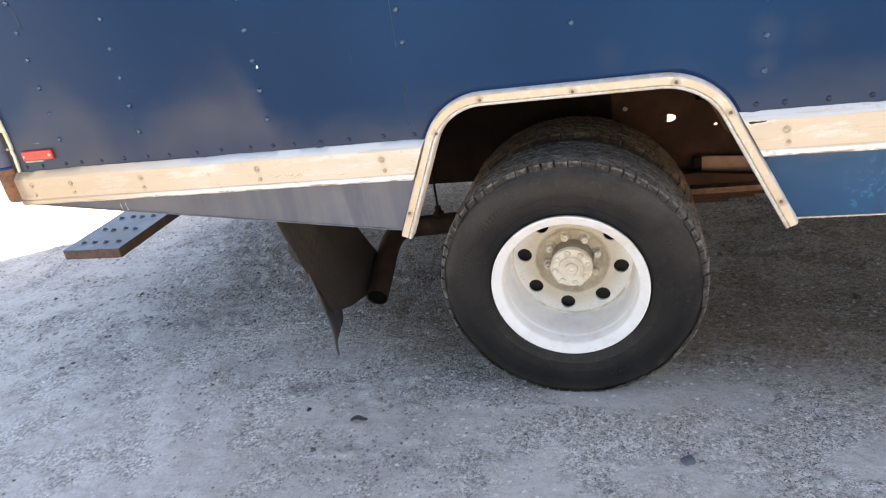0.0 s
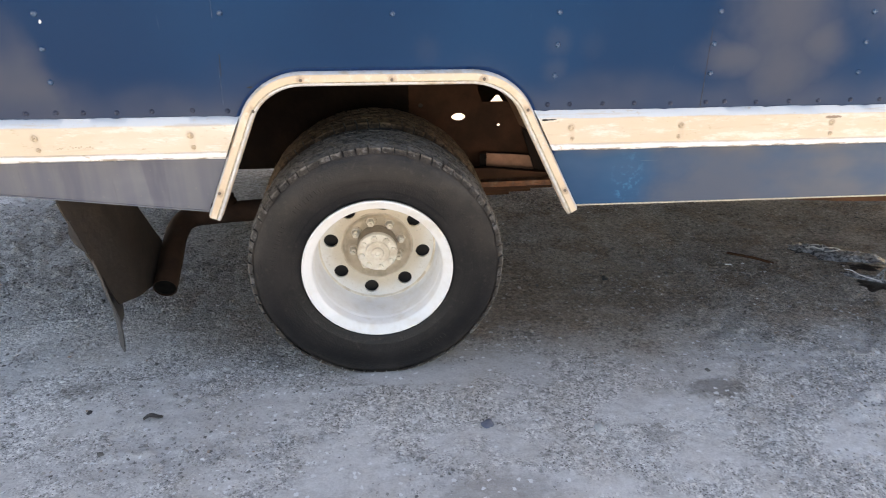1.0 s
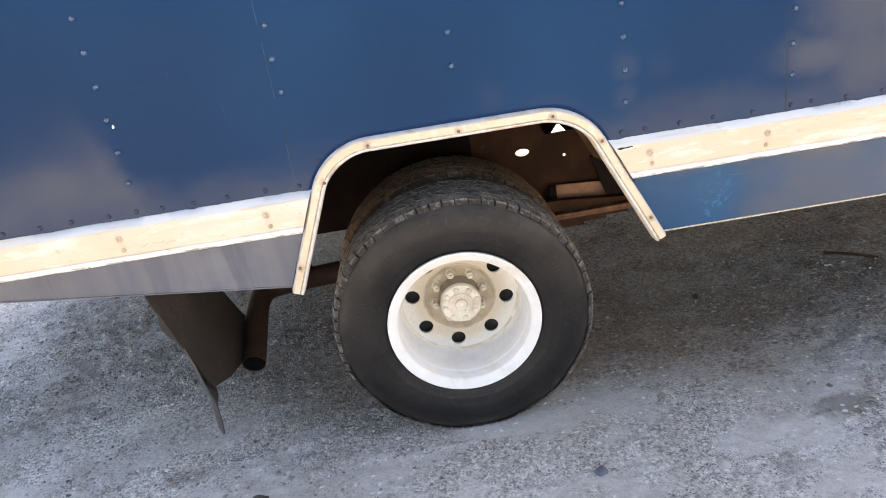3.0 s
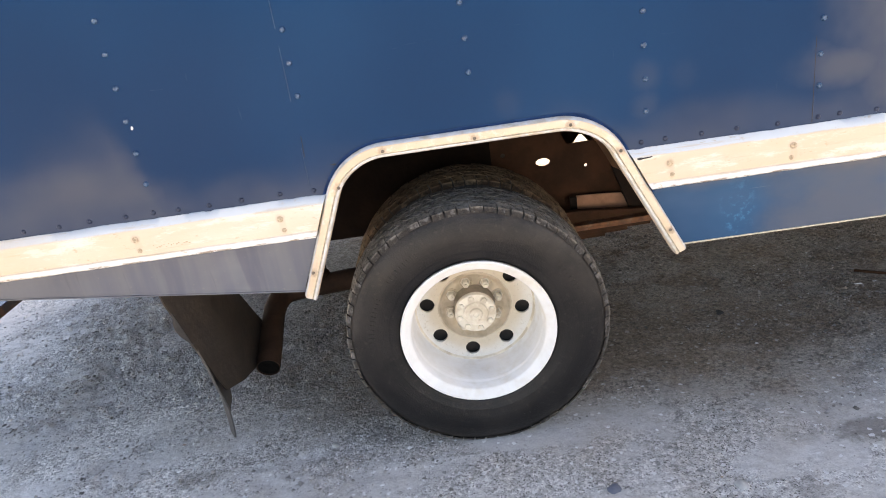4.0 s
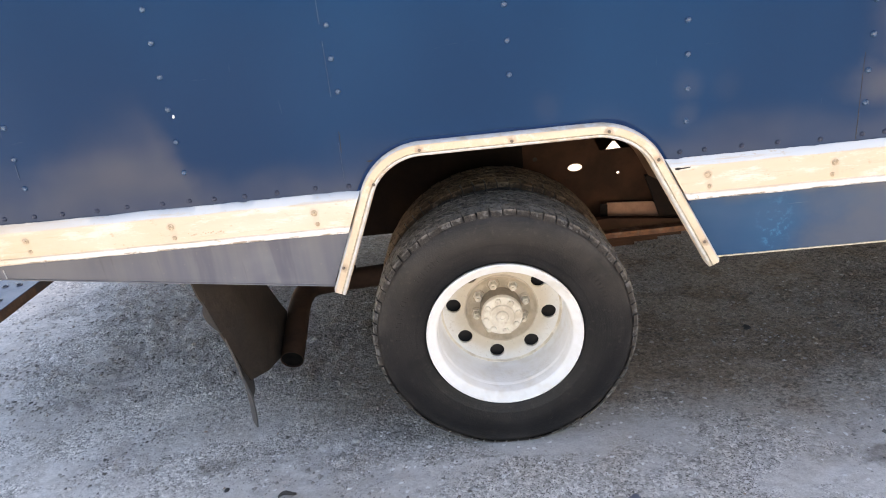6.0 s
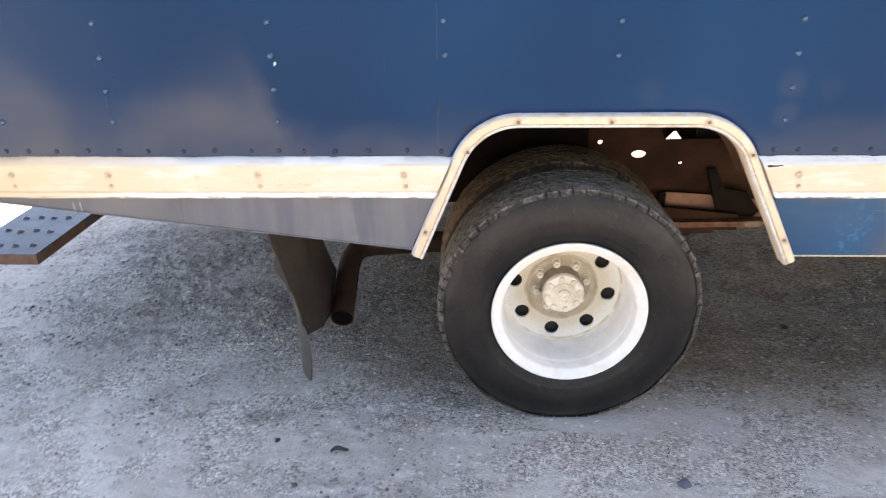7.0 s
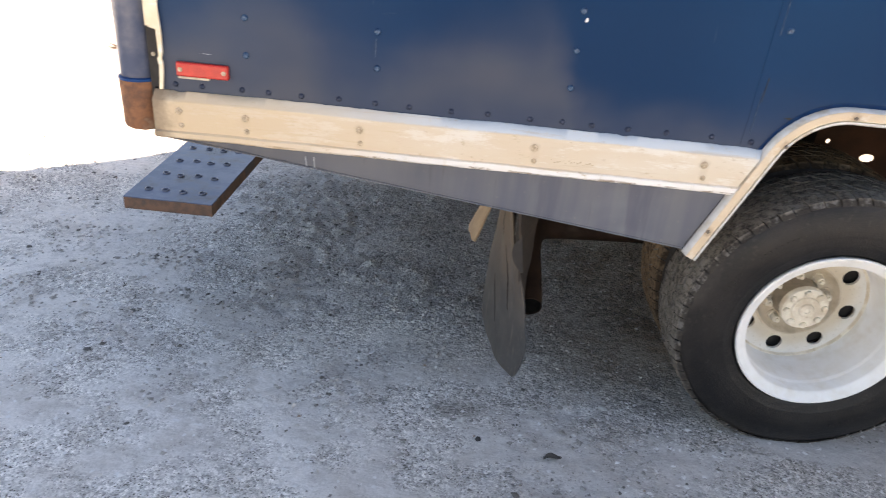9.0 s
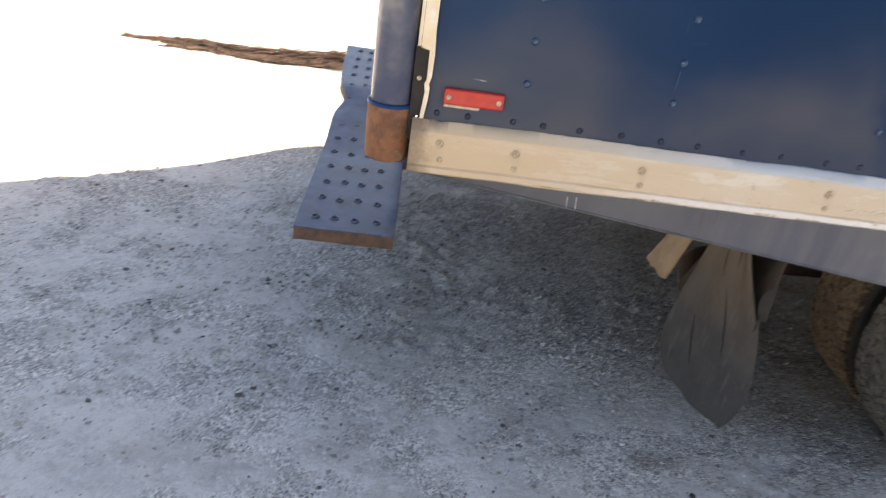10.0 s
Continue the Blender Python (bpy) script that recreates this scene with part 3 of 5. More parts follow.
SEAL = plain("old_sealant", (0.62, 0.56, 0.44), (0.42, 0.36, 0.27), 80, 0.7)


# ---- mesh helpers ----
def part(name, bm, material, parent=None, label="", smooth=False, at=None):
    me = bpy.data.meshes.new(name)
    bmesh.ops.recalc_face_normals(bm, faces=bm.faces)
    bm.to_mesh(me)
    bm.free()
    me.materials.append(material)
    if smooth:
        me.shade_smooth()
        me.set_sharp_from_angle(angle=radians(42))
    ob = new(name, me)
    ob.parent = parent
    if at is not None:
        ob.location = at
    return tagged(ob, label)


def again(ob, at, parent, turn=None):
    """Another piece on the same mesh."""
    o = new(ob.name.split(".")[0], ob.data)
    o.parent = parent
    o.location = at
    if turn:
        o.rotation_euler = turn
    return o


def box(bm, x0, x1, y0, y1, z0, z1, bevel=0.0):
    r = bmesh.ops.create_cube(bm, size=1.0, matrix=Matrix.LocRotScale(((x0 + x1) / 2, (y0 + y1) / 2, (z0 + z1) / 2), None, (x1 - x0, y1 - y0, z1 - z0)))
    if bevel:
        es = {e for v in r["verts"] for e in v.link_edges}
        bmesh.ops.bevel(bm, geom=list(es), offset=bevel, segments=2, affect="EDGES", profile=0.5)
    return bm


def boxes(*items, bevel=0.0):
    bm = bmesh.new()
    for it in items:
        box(bm, *it, bevel=bevel)
    return bm


def lathe(profile, seg=96, axis="y", closed=False):
    """Turn a profile of (radius, along) round the y or z axis."""
    bm = bmesh.new()
    rings = []
    for r, h in profile:
        if r < 1e-6:
            rings.append([bm.verts.new((0, h, 0) if axis == "y" else (0, 0, h))])
            continue
        ring = []
        for i in range(seg):
            a = 2 * math.pi * i / seg
            ring.append(bm.verts.new((r * math.cos(a), h, r * math.sin(a)) if axis == "y" else (r * math.cos(a), r * math.sin(a), h)))
        rings.append(ring)
    pairs = list(zip(rings, rings[1:])) + ([(rings[-1], rings[0])] if closed else [])
    for a, b in pairs:
        for i in range(seg):
            j = (i + 1) % seg
            if len(a) == 1 and len(b) == 1:
                continue
            if len(a) == 1:
                bm.faces.new((a[0], b[i], b[j]))
            elif len(b) == 1:
                bm.faces.new((a[i], b[0], a[j]))
            else:
                bm.faces.new((a[i], a[j], b[j], b[i]))
    return bm


def slab(outline, y0, y1):
    """A sheet with an outline in x and z, from y0 to y1."""
    bm = bmesh.new()
    f = bm.faces.new([bm.verts.new((x, y0, z)) for x, z in outline])
    r = bmesh.ops.extrude_face_region(bm, geom=[f])
    for v in r["geom"]:
        if isinstance(v, bmesh.types.BMVert):
            v.co.y = y1
    bmesh.ops.triangulate(bm, faces=[f for f in bm.faces if len(f.verts) > 4])
    return bm


def tube(points, radius, seg=20, hollow=0.0, cut=None):
    """A pipe along points, smoothed by Catmull-Rom."""
    pts = [Vector(p) for p in points]
    path = []
    for i in range(len(pts) - 1):
        p0, p1, p2, p3 = pts[max(i - 1, 0)], pts[i], pts[i + 1], pts[min(i + 2, len(pts) - 1)]
        for k in range(6):
            u = k / 6
            path.append(0.5 * ((2 * p1) + (p2 - p0) * u + (2 * p0 - 5 * p1 + 4 * p2 - p3) * u * u + (3 * p1 - p0 - 3 * p2 + p3) * u ** 3))
    path.append(pts[-1])
    bm = bmesh.new()
    rings, up = [], Vector((0.3, 0.5, 0.81)).normalized()
    for i, p in enumerate(path):
        d = (path[min(i + 1, len(path) - 1)] - path[max(i - 1, 0)]).normalized()
        s = d.cross(up).normalized()
        up = s.cross(d).normalized()
        rings.append([bm.verts.new(p + radius * (math.cos(2 * math.pi * k / seg) * s + math.sin(2 * math.pi * k / seg) * up)) for k in range(seg)])
    if cut:
        n, d = Vector(cut).normalized(), (path[1] - path[0]).normalized()
        for ring, keep in ((rings[0], 1.0), (rings[1], 0.75), (rings[2], 0.45)):
            c = sum((v.co for v in ring), Vector()) / seg
            for v in ring:
                v.co -= d * ((v.co - c).dot(n) / d.dot(n)) * keep
    for a, b in zip(rings, rings[1:]):
        for k in range(seg):
            bm.faces.new((a[k], a[(k + 1) % seg], b[(k + 1) % seg], b[k]))
    if hollow:
        inner = [[bm.verts.new(path[i] + (v.co - path[i]) * hollow) for v in rings[i]] for i in range(0, 8)]
        for k in range(seg):
            bm.faces.new((rings[0][k], rings[0][(k + 1) % seg], inner[0][(k + 1) % seg], inner[0][k]))
        for a, b in zip(inner, inner[1:]):
            for k in range(seg):
                bm.faces.new((a[k], b[k], b[(k + 1) % seg], a[(k + 1) % seg]))
        bm.faces.new(inner[-1])
    else:
        bm.faces.new(rings[0])
    bm.faces.new(rings[-1])
    return bm


def sheet(rows, thick):
    """A bent sheet from rows of points, thickened."""
    bm = bmesh.new()
    vs = [[bm.verts.new(p) for p in row] for row in rows]
    for a, b in zip(vs, vs[1:]):
        for i in range(len(a) - 1):
            bm.faces.new((a[i], a[i + 1], b[i + 1], b[i]))
    bmesh.ops.recalc_face_normals(bm, faces=bm.faces)
    bmesh.ops.solidify(bm, geom=list(bm.faces), thickness=thick)
    return bm


# ---- ground ----
def graded(lo, hi, step, far):
    mid = list(np.arange(lo, hi + step / 2, step))
    out, d, v = [], step, hi
    while v < far:
        d *= 1.32
        v += d
        out.append(v)
    back = [lo - (o - hi) for o in out]
    return np.array(back[::-1] + mid + out)


def loose_patch(x, y):
    """0 on swept dust, 1 where clods and stones gather."""
    k = 0.10 + 1.0 * noise.noise((x * 0.9, y * 1.6, 9.0)) + 0.9 * noise.noise((x * 3.3, y * 5.2, 2.0))
    k += 0.62 * math.exp(-((x + 1.20) / 0.75) ** 2 - ((y - 0.85) / 0.60) ** 2) + 0.30 * math.exp(-((x - 1.6) / 1.3) ** 2 - ((y - 1.0) / 0.6) ** 2)
    k += 0.25 * math.exp(-((x + 2.9) / 0.8) ** 2 - ((y - 1.6) / 0.7) ** 2)
    return min(1.0, max(0.0, k))


def relief(x, y):
    """Height of the yard, metres."""
    h = 0.010 * noise.noise((x * 1.3, y * 1.3, 3.1)) + 0.006 * noise.noise((x * 4.1, y * 4.1, 7.7))
    h += 0.0030 * noise.noise((x * 14, y * 14, 1.3)) + 0.0016 * noise.noise((x * 33, y * 33, 5.9))
    if -4.5 < x < 3 and -1.6 < y < 3:
        k = loose_patch(x, y)
        if k > 0.02:
            wx, wy = x + 0.02 * noise.noise((x * 9, y * 9, 1.0)), y + 0.02 * noise.noise((x * 9, y * 9, 4.0))
            d = noise.voronoi((wx * 21, wy * 25, 2.0))[0]
            clod = max(0.0, 1.0 - 1.9 * d[0]) * max(0.0, noise.noise((x * 8, y * 8, 6.6)) + 0.35)
            h += k * (0.0230 * clod + 0.012 * noise.noise((x * 17, y * 17, 8.8)) + 0.006 * noise.noise((x * 40, y * 40, 4.4)))
    calm = min(1.0, math.hypot(x, y - 0.25) / 0.6)
    return h * calm + 0.075 * math.exp(-((x + 2.5) / 0.42) ** 2 - ((y - 2.25) / 0.34) ** 2)


gx, gy = graded(-4.3, 2.8, 0.0115, 420), graded(-1.2, 2.6, 0.0115, 420)
inside = lambda x, y: -9 < x < 8 and -7 < y < 9
gv = [(x, y, relief(x, y) if inside(x, y) else 0.0) for y in gy for x in gx]
nx = len(gx)
gf = [(j * nx + i, j * nx + i + 1, (j + 1) * nx + i + 1, (j + 1) * nx + i) for j in range(len(gy) - 1) for i in range(nx - 1)]
gm = bpy.data.meshes.new("ground")
gm.from_pydata(gv, [], gf)
gm.materials.append(GROUND)
gm.shade_smooth()
tagged(new("ground", gm), "packed grey gravel yard with dust, grit and dark stains", "ground", kind="structure")


def scatter(name, spots, label, material, kind="stuff", category="gravel"):
    """Many small angular stones in one mesh."""
    base = np.array([(1, 0, 0), (-1, 0, 0), (0, 1, 0), (0, -1, 0), (0, 0, 1), (0, 0, -1)], float)
    tri = np.array([(0, 2, 4), (2, 1, 4), (1, 3, 4), (3, 0, 4), (2, 0, 5), (1, 2, 5), (3, 1, 5), (0, 3, 5)])
    n = len(spots)
    rng = np.random.default_rng(4)
    p = np.array(spots)
    v = base[None] * rng.uniform(0.55, 1.25, (n, 6, 1)) + rng.uniform(-0.25, 0.25, (n, 6, 3))
    a = rng.uniform(0, 6.28, n)
    ca, sa = np.cos(a)[:, None], np.sin(a)[:, None]
    vx, vy = v[..., 0] * ca - v[..., 1] * sa, v[..., 0] * sa + v[..., 1] * ca
    v = np.stack([vx, vy, v[..., 2] * 0.5], -1) * p[:, None, 3:4] + p[:, None, :3]
    f = (tri[None] + (np.arange(n) * 6)[:, None, None]).reshape(-1, 3)
    me = bpy.data.meshes.new(name)
    me.from_pydata(v.reshape(-1, 3).tolist(), [], f.tolist())
    me.materials.append(material)
    return tagged(new(name, me), label, category, kind=kind)


rg = random.Random(11)
spots = []
while len(spots) < 60000:
    x, y = rg.uniform(-4.2, 2.8), rg.uniform(-1.4, 2.9)
    k = loose_patch(x, y)
    if rg.random() > 0.04 + 0.75 * k:
        continue
    s = 0.0017 + 0.0026 * rg.random() ** 2 + 0.0022 * k * rg.random() ** 2
    spots.append((x, y, relief(x, y) + 0.1 * s, s))
while len(spots) < 76000:
    x, y = rg.uniform(-3.8, 2.7), rg.uniform(-1.1, 2.4)
    if rg.random() > 0.01 + 0.9 * loose_patch(x, y) ** 1.5:
        continue
    s = 0.0036 + 0.0052 * rg.random() ** 2.2
    spots.append((x, y, relief(x, y) - 0.05 * s, s))
while len(spots) < 84000:
    x, y = rg.uniform(-3.6, 2.6), rg.uniform(-0.5, 2.2)
    heap = math.exp(-((x + 1.25) / 0.85) ** 2 - ((y - 0.85) / 0.60) ** 2) + 0.45 * math.exp(-((x - 1.5) / 1.1) ** 2 - ((y - 0.95) / 0.5) ** 2) + 0.25 * math.exp(-((x + 2.7) / 0.6) ** 2 - ((y - 1.0) / 0.7) ** 2)
    if rg.random() > heap * (0.35 + 1.5 * noise.noise((x * 4, y * 6, 5.0))) + 0.02 * loose_patch(x, y):
        continue
    s = 0.0052 + 0.0078 * rg.random() ** 2.0
    spots.append((x, y, relief(x, y) + 0.12 * s, s))
scatter("loose_gravel", spots, "loose grey grit and small stones over packed ground", STONES)

# pebbles of mixed colour lying singly on the dust
pebbles = []
while len(pebbles) < 9000:
    x, y = rg.uniform(-3.9, 2.6), rg.uniform(-1.0, 2.4)
    if rg.random() > 0.03 + 0.9 * loose_patch(x, y) ** 1.4:
        continue
    s = 0.0034 + 0.0052 * rg.random() ** 2.6
    pebbles.append((x, y, relief(x, y) + 0.12 * s, s))
scatter("pebbles", pebbles, "scattered pale, grey and dark pebbles on the dust", pebble_mat())


def rock(x, y, size, label, material, squash=0.5):
    bm = bmesh.new()
    bmesh.ops.create_icosphere(bm, subdivisions=2, radius=size)
    for v in bm.verts:
        k = 1 + 0.45 * noise.noise(v.co * (1.1 / size) + Vector((x * 7, y * 7, 0)))
        v.co *= k
        v.co.z *= squash
    ob = part("stone", bm, material, None, label, True)
    ob.location = (x, y, relief(x, y) + size * squash * 0.45)
    return tagged(ob, category="stone", group="stones on the ground")


PALE = plain("pale_stone", (0.46, 0.45, 0.43), (0.36, 0.35, 0.33), 60, 0.85)
SLATE = plain("blue_grey_stone", (0.12, 0.13, 0.17), (0.16, 0.17, 0.20), 60, 0.8)
BLACKSTONE = plain("black_stone", (0.03, 0.03, 0.032), (0.05, 0.048, 0.046), 60, 0.8)
rock(-0.526, 0.131, 0.013, "small pale stone lying on the grey gravel", PALE)
rock(0.317, -0.226, 0.020, "flat blue-grey stone pressed into the gravel", SLATE, 0.25)
rock(-0.912, -0.059, 0.009, "small black stone lying on the gravel", BLACKSTONE)
rock(0.973, 0.661, 0.017, "dark clod of grit beneath the truck", BLACKSTONE, 0.4)
rock(-2.445, 0.548, 0.012, "small pale stone lying on the grey gravel", PALE)
rock(-1.04, 0.521, 0.010, "small pale stone lying on the grey gravel", PALE)
rock(0.655, -0.27, 0.018, "pale flat stone lying on the gravel", PALE, 0.4)


DEADLEAF = plain("grey_dead_leaf", (0.075, 0.068, 0.060), (0.035, 0.032, 0.030), 90, 0.8)


def leaf(x, y, size, turn, label):
    rows = []
    for j in range(7):
        u = j / 6
        w = 0.17 * size * math.sin(math.pi * min(1, u * 1.02)) + 0.002
        rows.append([(size * (u - 0.5), w * s, 0.006 + 0.008 * abs(s) + 0.006 * math.sin(5 * u)) for s in (-1, -0.4, 0, 0.4, 1)])
    ob = part("dead_leaf", sheet(rows, 0.0008), DEADLEAF, None, label)
    ob.location, ob.rotation_euler = (x, y, relief(x, y)), (0, 0, turn)
    return tagged(ob, category="leaf")


leaf(-0.704, -0.112, 0.055, 0.3, "curled dark dead leaf lying on the gravel")

# dark wet stain with crumpled plastic beneath the truck
def stain(x, y, lx, ly, seed):
    bm = bmesh.new()
    n = 36
    rim = []
    for i in range(n):
        a = 2 * math.pi * i / n
        r = 1 + 0.9 * noise.noise((math.cos(a) * 1.8, math.sin(a) * 1.8, seed))
        rim.append((x + lx * r * math.cos(a), y + ly * r * math.sin(a)))
    mid = bm.verts.new((x, y, relief(x, y) + 0.006))
    top = [bm.verts.new(((px + x) / 2, (py + y) / 2, relief((px + x) / 2, (py + y) / 2) + 0.005)) for px, py in rim]
    low = [bm.verts.new((px, py, relief(px, py) - 0.003)) for px, py in rim]
    for i in range(n):
        bm.faces.new((top[i], top[(i + 1) % n], mid))
        bm.faces.new((low[i], low[(i + 1) % n], top[(i + 1) % n], top[i]))
    tagged(part("oil_stain", bm, OIL, None, "black wet oily stain soaked into the gravel", True), category="stain")


stain(1.99, 0.865, 0.07, 0.05, 4.0)
stain(2.14, 0.50, 0.11, 0.05, 2.0)
stain(2.19, 0.66, 0.10, 0.045, 7.0)


def crumple(x, y, lx, ly, h, seed, lean):
    """A low crinkled film with a torn outline."""
    rows = []
    for j in range(19):
        row = []
        for i in range(41):
            u, v = i / 40 - 0.5, j / 18 - 0.5
            edge = max(0.0, 1 - (4 * u * u) ** 1.5) * max(0.0, 1 - (4 * v * v) ** 1.5)
            k = 0.5 + 0.6 * noise.noise((u * 6, v * 4, seed)) + 0.55 * abs(noise.noise((u * 17, v * 9, seed + 3))) + 0.3 * abs(noise.noise((u * 40, v * 17, seed + 5)))
            tear = 1 + 0.35 * noise.noise((u * 6, seed, 1.0))
            px, py = x + lx * u + 0.02 * noise.noise((v * 4, seed, 1)), y + ly * v * tear + lean * u
            row.append((px, py, relief(px, py) + 0.003 + h * edge * k))
        rows.append(row)
    ob = part("plastic_scrap", sheet(rows, 0.0008), FILM, None, "crumpled shiny grey plastic film on oily gravel", True)
    return tagged(ob, category="plastic scrap")


crumple(2.06, 0.855, 0.22, 0.075, 0.022, 1.7, -0.05)
crumple(2.17, 0.765, 0.30, 0.11, 0.020, 6.2, -0.06)
crumple(2.12, 0.555, 0.17, 0.04, 0.018, 3.4, -0.11)


def strip(points, label):
    rows = []
    pts = [Vector((x, y, relief(x, y) + z)) for x, y, z in points]
    for i in range(len(pts) - 1):
        p0, p1, p2, p3 = pts[max(i - 1, 0)], pts[i], pts[i + 1], pts[min(i + 2, len(pts) - 1)]
        for k in range(5):
            u = k / 5
            p = 0.5 * ((2 * p1) + (p2 - p0) * u + (2 * p0 - 5 * p1 + 4 * p2 - p3) * u * u + (3 * p1 - p0 - 3 * p2 + p3) * u ** 3)
            w = 0.0055 + 0.003 * noise.noise((p.x * 30, p.y * 30, 1.0))
            rows.append([p + Vector((0, -w, 0.35 * w)), p + Vector((0, 0, 0.004)), p + Vector((0, w, -0.3 * w))])
    tagged(part("plastic_strip", sheet(rows, 0.001), FILMWHITE, None, label, True), category="plastic scrap")


strip([(2.020, 0.838, 0.016), (2.040, 0.862, 0.022), (2.080, 0.862, 0.022), (2.095, 0.842, 0.020), (2.070, 0.830, 0.018), (2.045, 0.840, 0.022), (2.010, 0.852, 0.014)], "looped white torn plastic strip on oily film")
strip([(2.080, 0.826, 0.014), (2.105, 0.838, 0.018), (2.145, 0.832, 0.018), (2.160, 0.814, 0.014), (2.120, 0.804, 0.014), (2.080, 0.812, 0.012)], "looped white torn plastic strip on oily film")
strip([(2.055, 0.625, 0.014), (2.075, 0.600, 0.018), (2.085, 0.565, 0.016), (2.110, 0.530, 0.018), (2.150, 0.505, 0.014)], "torn white plastic strip lying on gravel")
for x, y, l, turn in ((1.566, 0.724, 0.030, 0.0), (1.709, 0.662, 0.016, 0.5), (1.64, 0.735, 0.014, 0.2), (-1.275, 0.30, 0.022, 0.9)):
    ob = part("paper_chip", boxes((-l / 2, l / 2, -0.004, 0.004, 0.0, 0.0025), bevel=0.0008), WHITE, None, "small white chip lying on the gravel")
    ob.location, ob.rotation_euler = (x, y, relief(x, y) + 0.004), (0.1, 0.05, turn)
    tagged(ob, category="litter", group="white chips on the ground")
twig = part("stick", tube([(1.625, 0.850, 0.004), (1.68, 0.80, 0.010), (1.73, 0.765, 0.010), (1.785, 0.725, 0.004)], 0.006, 8), UNDER, None, "thin brown stick lying on the gravel", True)
tagged(twig, category="stick")

# brush lying in the sun behind the truck
bm = bmesh.new()
rb = random.Random(5)
for i in range(900):
    u = rb.random() ** 0.75
    low = i % 5 < 2
    if low:
        c = Vector((-3.70 + 1.35 * u + rb.uniform(-0.08, 0.08), 4.06 + 0.04 * math.sin(9 * u) + rb.gauss(0, 0.016 + 0.03 * u), 0.008 + 0.03 * u * rb.random()))
    else:
        c = Vector((-4.05 + 2.0 * u + rb.uniform(-0.1, 0.1), 4.20 + 0.08 * u + 0.05 * math.sin(8 * u) + rb.gauss(0, 0.014 + 0.035 * u), 0.008 + (0.03 + 0.07 * abs(math.sin(17 * u))) * u * rb.random()))
    d = Vector((1, rb.gauss(0.04, 0.16), rb.gauss(0, 0.09))).normalized()
    L, r = rb.uniform(0.05, 0.26), rb.uniform(0.003, 0.009)
    s = d.cross(Vector((0, 0, 1))).normalized()
    w = s.cross(d)
    a = [bm.verts.new(c - d * L / 2 + r * (math.cos(k * 1.2566) * s + math.sin(k * 1.2566) * w)) for k in range(5)]
    b = [bm.verts.new(c + d * L / 2 + 0.5 * r * (math.cos(k * 1.2566) * s + math.sin(k * 1.2566) * w)) for k in range(5)]
    for k in range(5):
        bm.faces.new((a[k], a[(k + 1) % 5], b[(k + 1) % 5], b[k]))
    bm.faces.new(a), bm.faces.new(b)
tagged(part("dry_brush", bm, TWIG, None, "long heap of dry brown twigs on sunlit ground"), category="brush", kind="stuff")

# ---- the truck ----
LEN, WID, TOP = 4.2, 2.45, 2.95
van = tagged(new("step_van"), "old blue box-bodied delivery truck with cream rub rails", "truck")

# arch opening: points along the outer edge of its trim
def fillet(a, b, c, n=10):
    """Points on the round corner from a to c about the sharp corner b."""
    w, out = 0.82, []
    for k in range(n + 1):
        u = k / n
        p, q, r = (1 - u) ** 2, 2 * w * u * (1 - u), u * u
        out.append(((p * a[0] + q * b[0] + r * c[0]) / (p + q + r), (p * a[1] + q * b[1] + r * c[1]) / (p + q + r)))
    return out


ARCH = [(-0.470, 0.634)] + fillet((-0.352, 0.915), (-0.304, 1.029), (-0.182, 1.030)) + fillet((0.272, 1.030), (0.388, 1.028), (0.440, 0.930)) + [(0.600, 0.622)]


def offset(path, d):
    out = []
    for i, p in enumerate(path):
        a, b = Vector(path[max(i - 1, 0)]), Vector(path[min(i + 1, len(path) - 1)])
        t = (b - a).normalized()
        out.append((p[0] + t.y * d, p[1] - t.x * d))
    return out


def leg(z, right=False):
    a, b = (ARCH[-1], ARCH[-2]) if right else (ARCH[0], ARCH[1])
    return a[0] + (b[0] - a[0]) * (z - a[1]) / (b[1] - a[1])


SEAMS = [-1.757, -0.388, 0.916, 2.25, LEN]
for i, (a, b) in enumerate(zip(SEAMS, SEAMS[1:])):
    y = -0.0012 if i % 2 else 0.0
    a2 = a - (0.016 if i % 2 else 0.0)
    b2 = b + (0.016 if i % 2 else 0.0)
    low = [(a2, 0.905), (b2, 0.905)]
    if i == 1:
        cut = offset(ARCH, 0.012)
        low = [(a2, 0.905)] + [(leg(0.905) + 0.012, 0.905)] + [p for p in cut[1:-1] if p[1] > 0.906] + [(leg(0.905, True) - 0.012, 0.905), (b2, 0.905)]
    sheet_ob = part("side_panel", slab(low + [(b2, TOP), (a2, TOP)], y, y + 0.0011), BLUE, van, "dark blue riveted sheet metal side panel, paler in clouds")
    if i == 0:
        PANELS = []
    PANELS.append((a2, b2, sheet_ob))

# rivets in upright rows, and a closer row above the rail
dome = lathe([(0.0078, 0.0), (0.0076, -0.0012), (0.0066, -0.0040), (0.0046, -0.0054), (0.0036, -0.0048), (0.0, -0.0046)], 14)
rivet = part("rivet", dome, RIVET, PANELS[0][2], "", True)
small = part("rivet", lathe([(0.0066, 0.0), (0.006, -0.0022), (0.0035, -0.0040), (0.0, -0.0044)], 12), RIVETDARK, PANELS[0][2], "", True)
first = {"big": True, "small": True}


def panel_of(x):
    for k in (1, 3, 0, 2):
        a, b, ob = PANELS[k]
        if a <= x <= b:
            return ob, (-0.0012 if k % 2 else 0.0)
    return PANELS[-1][2], -0.0012


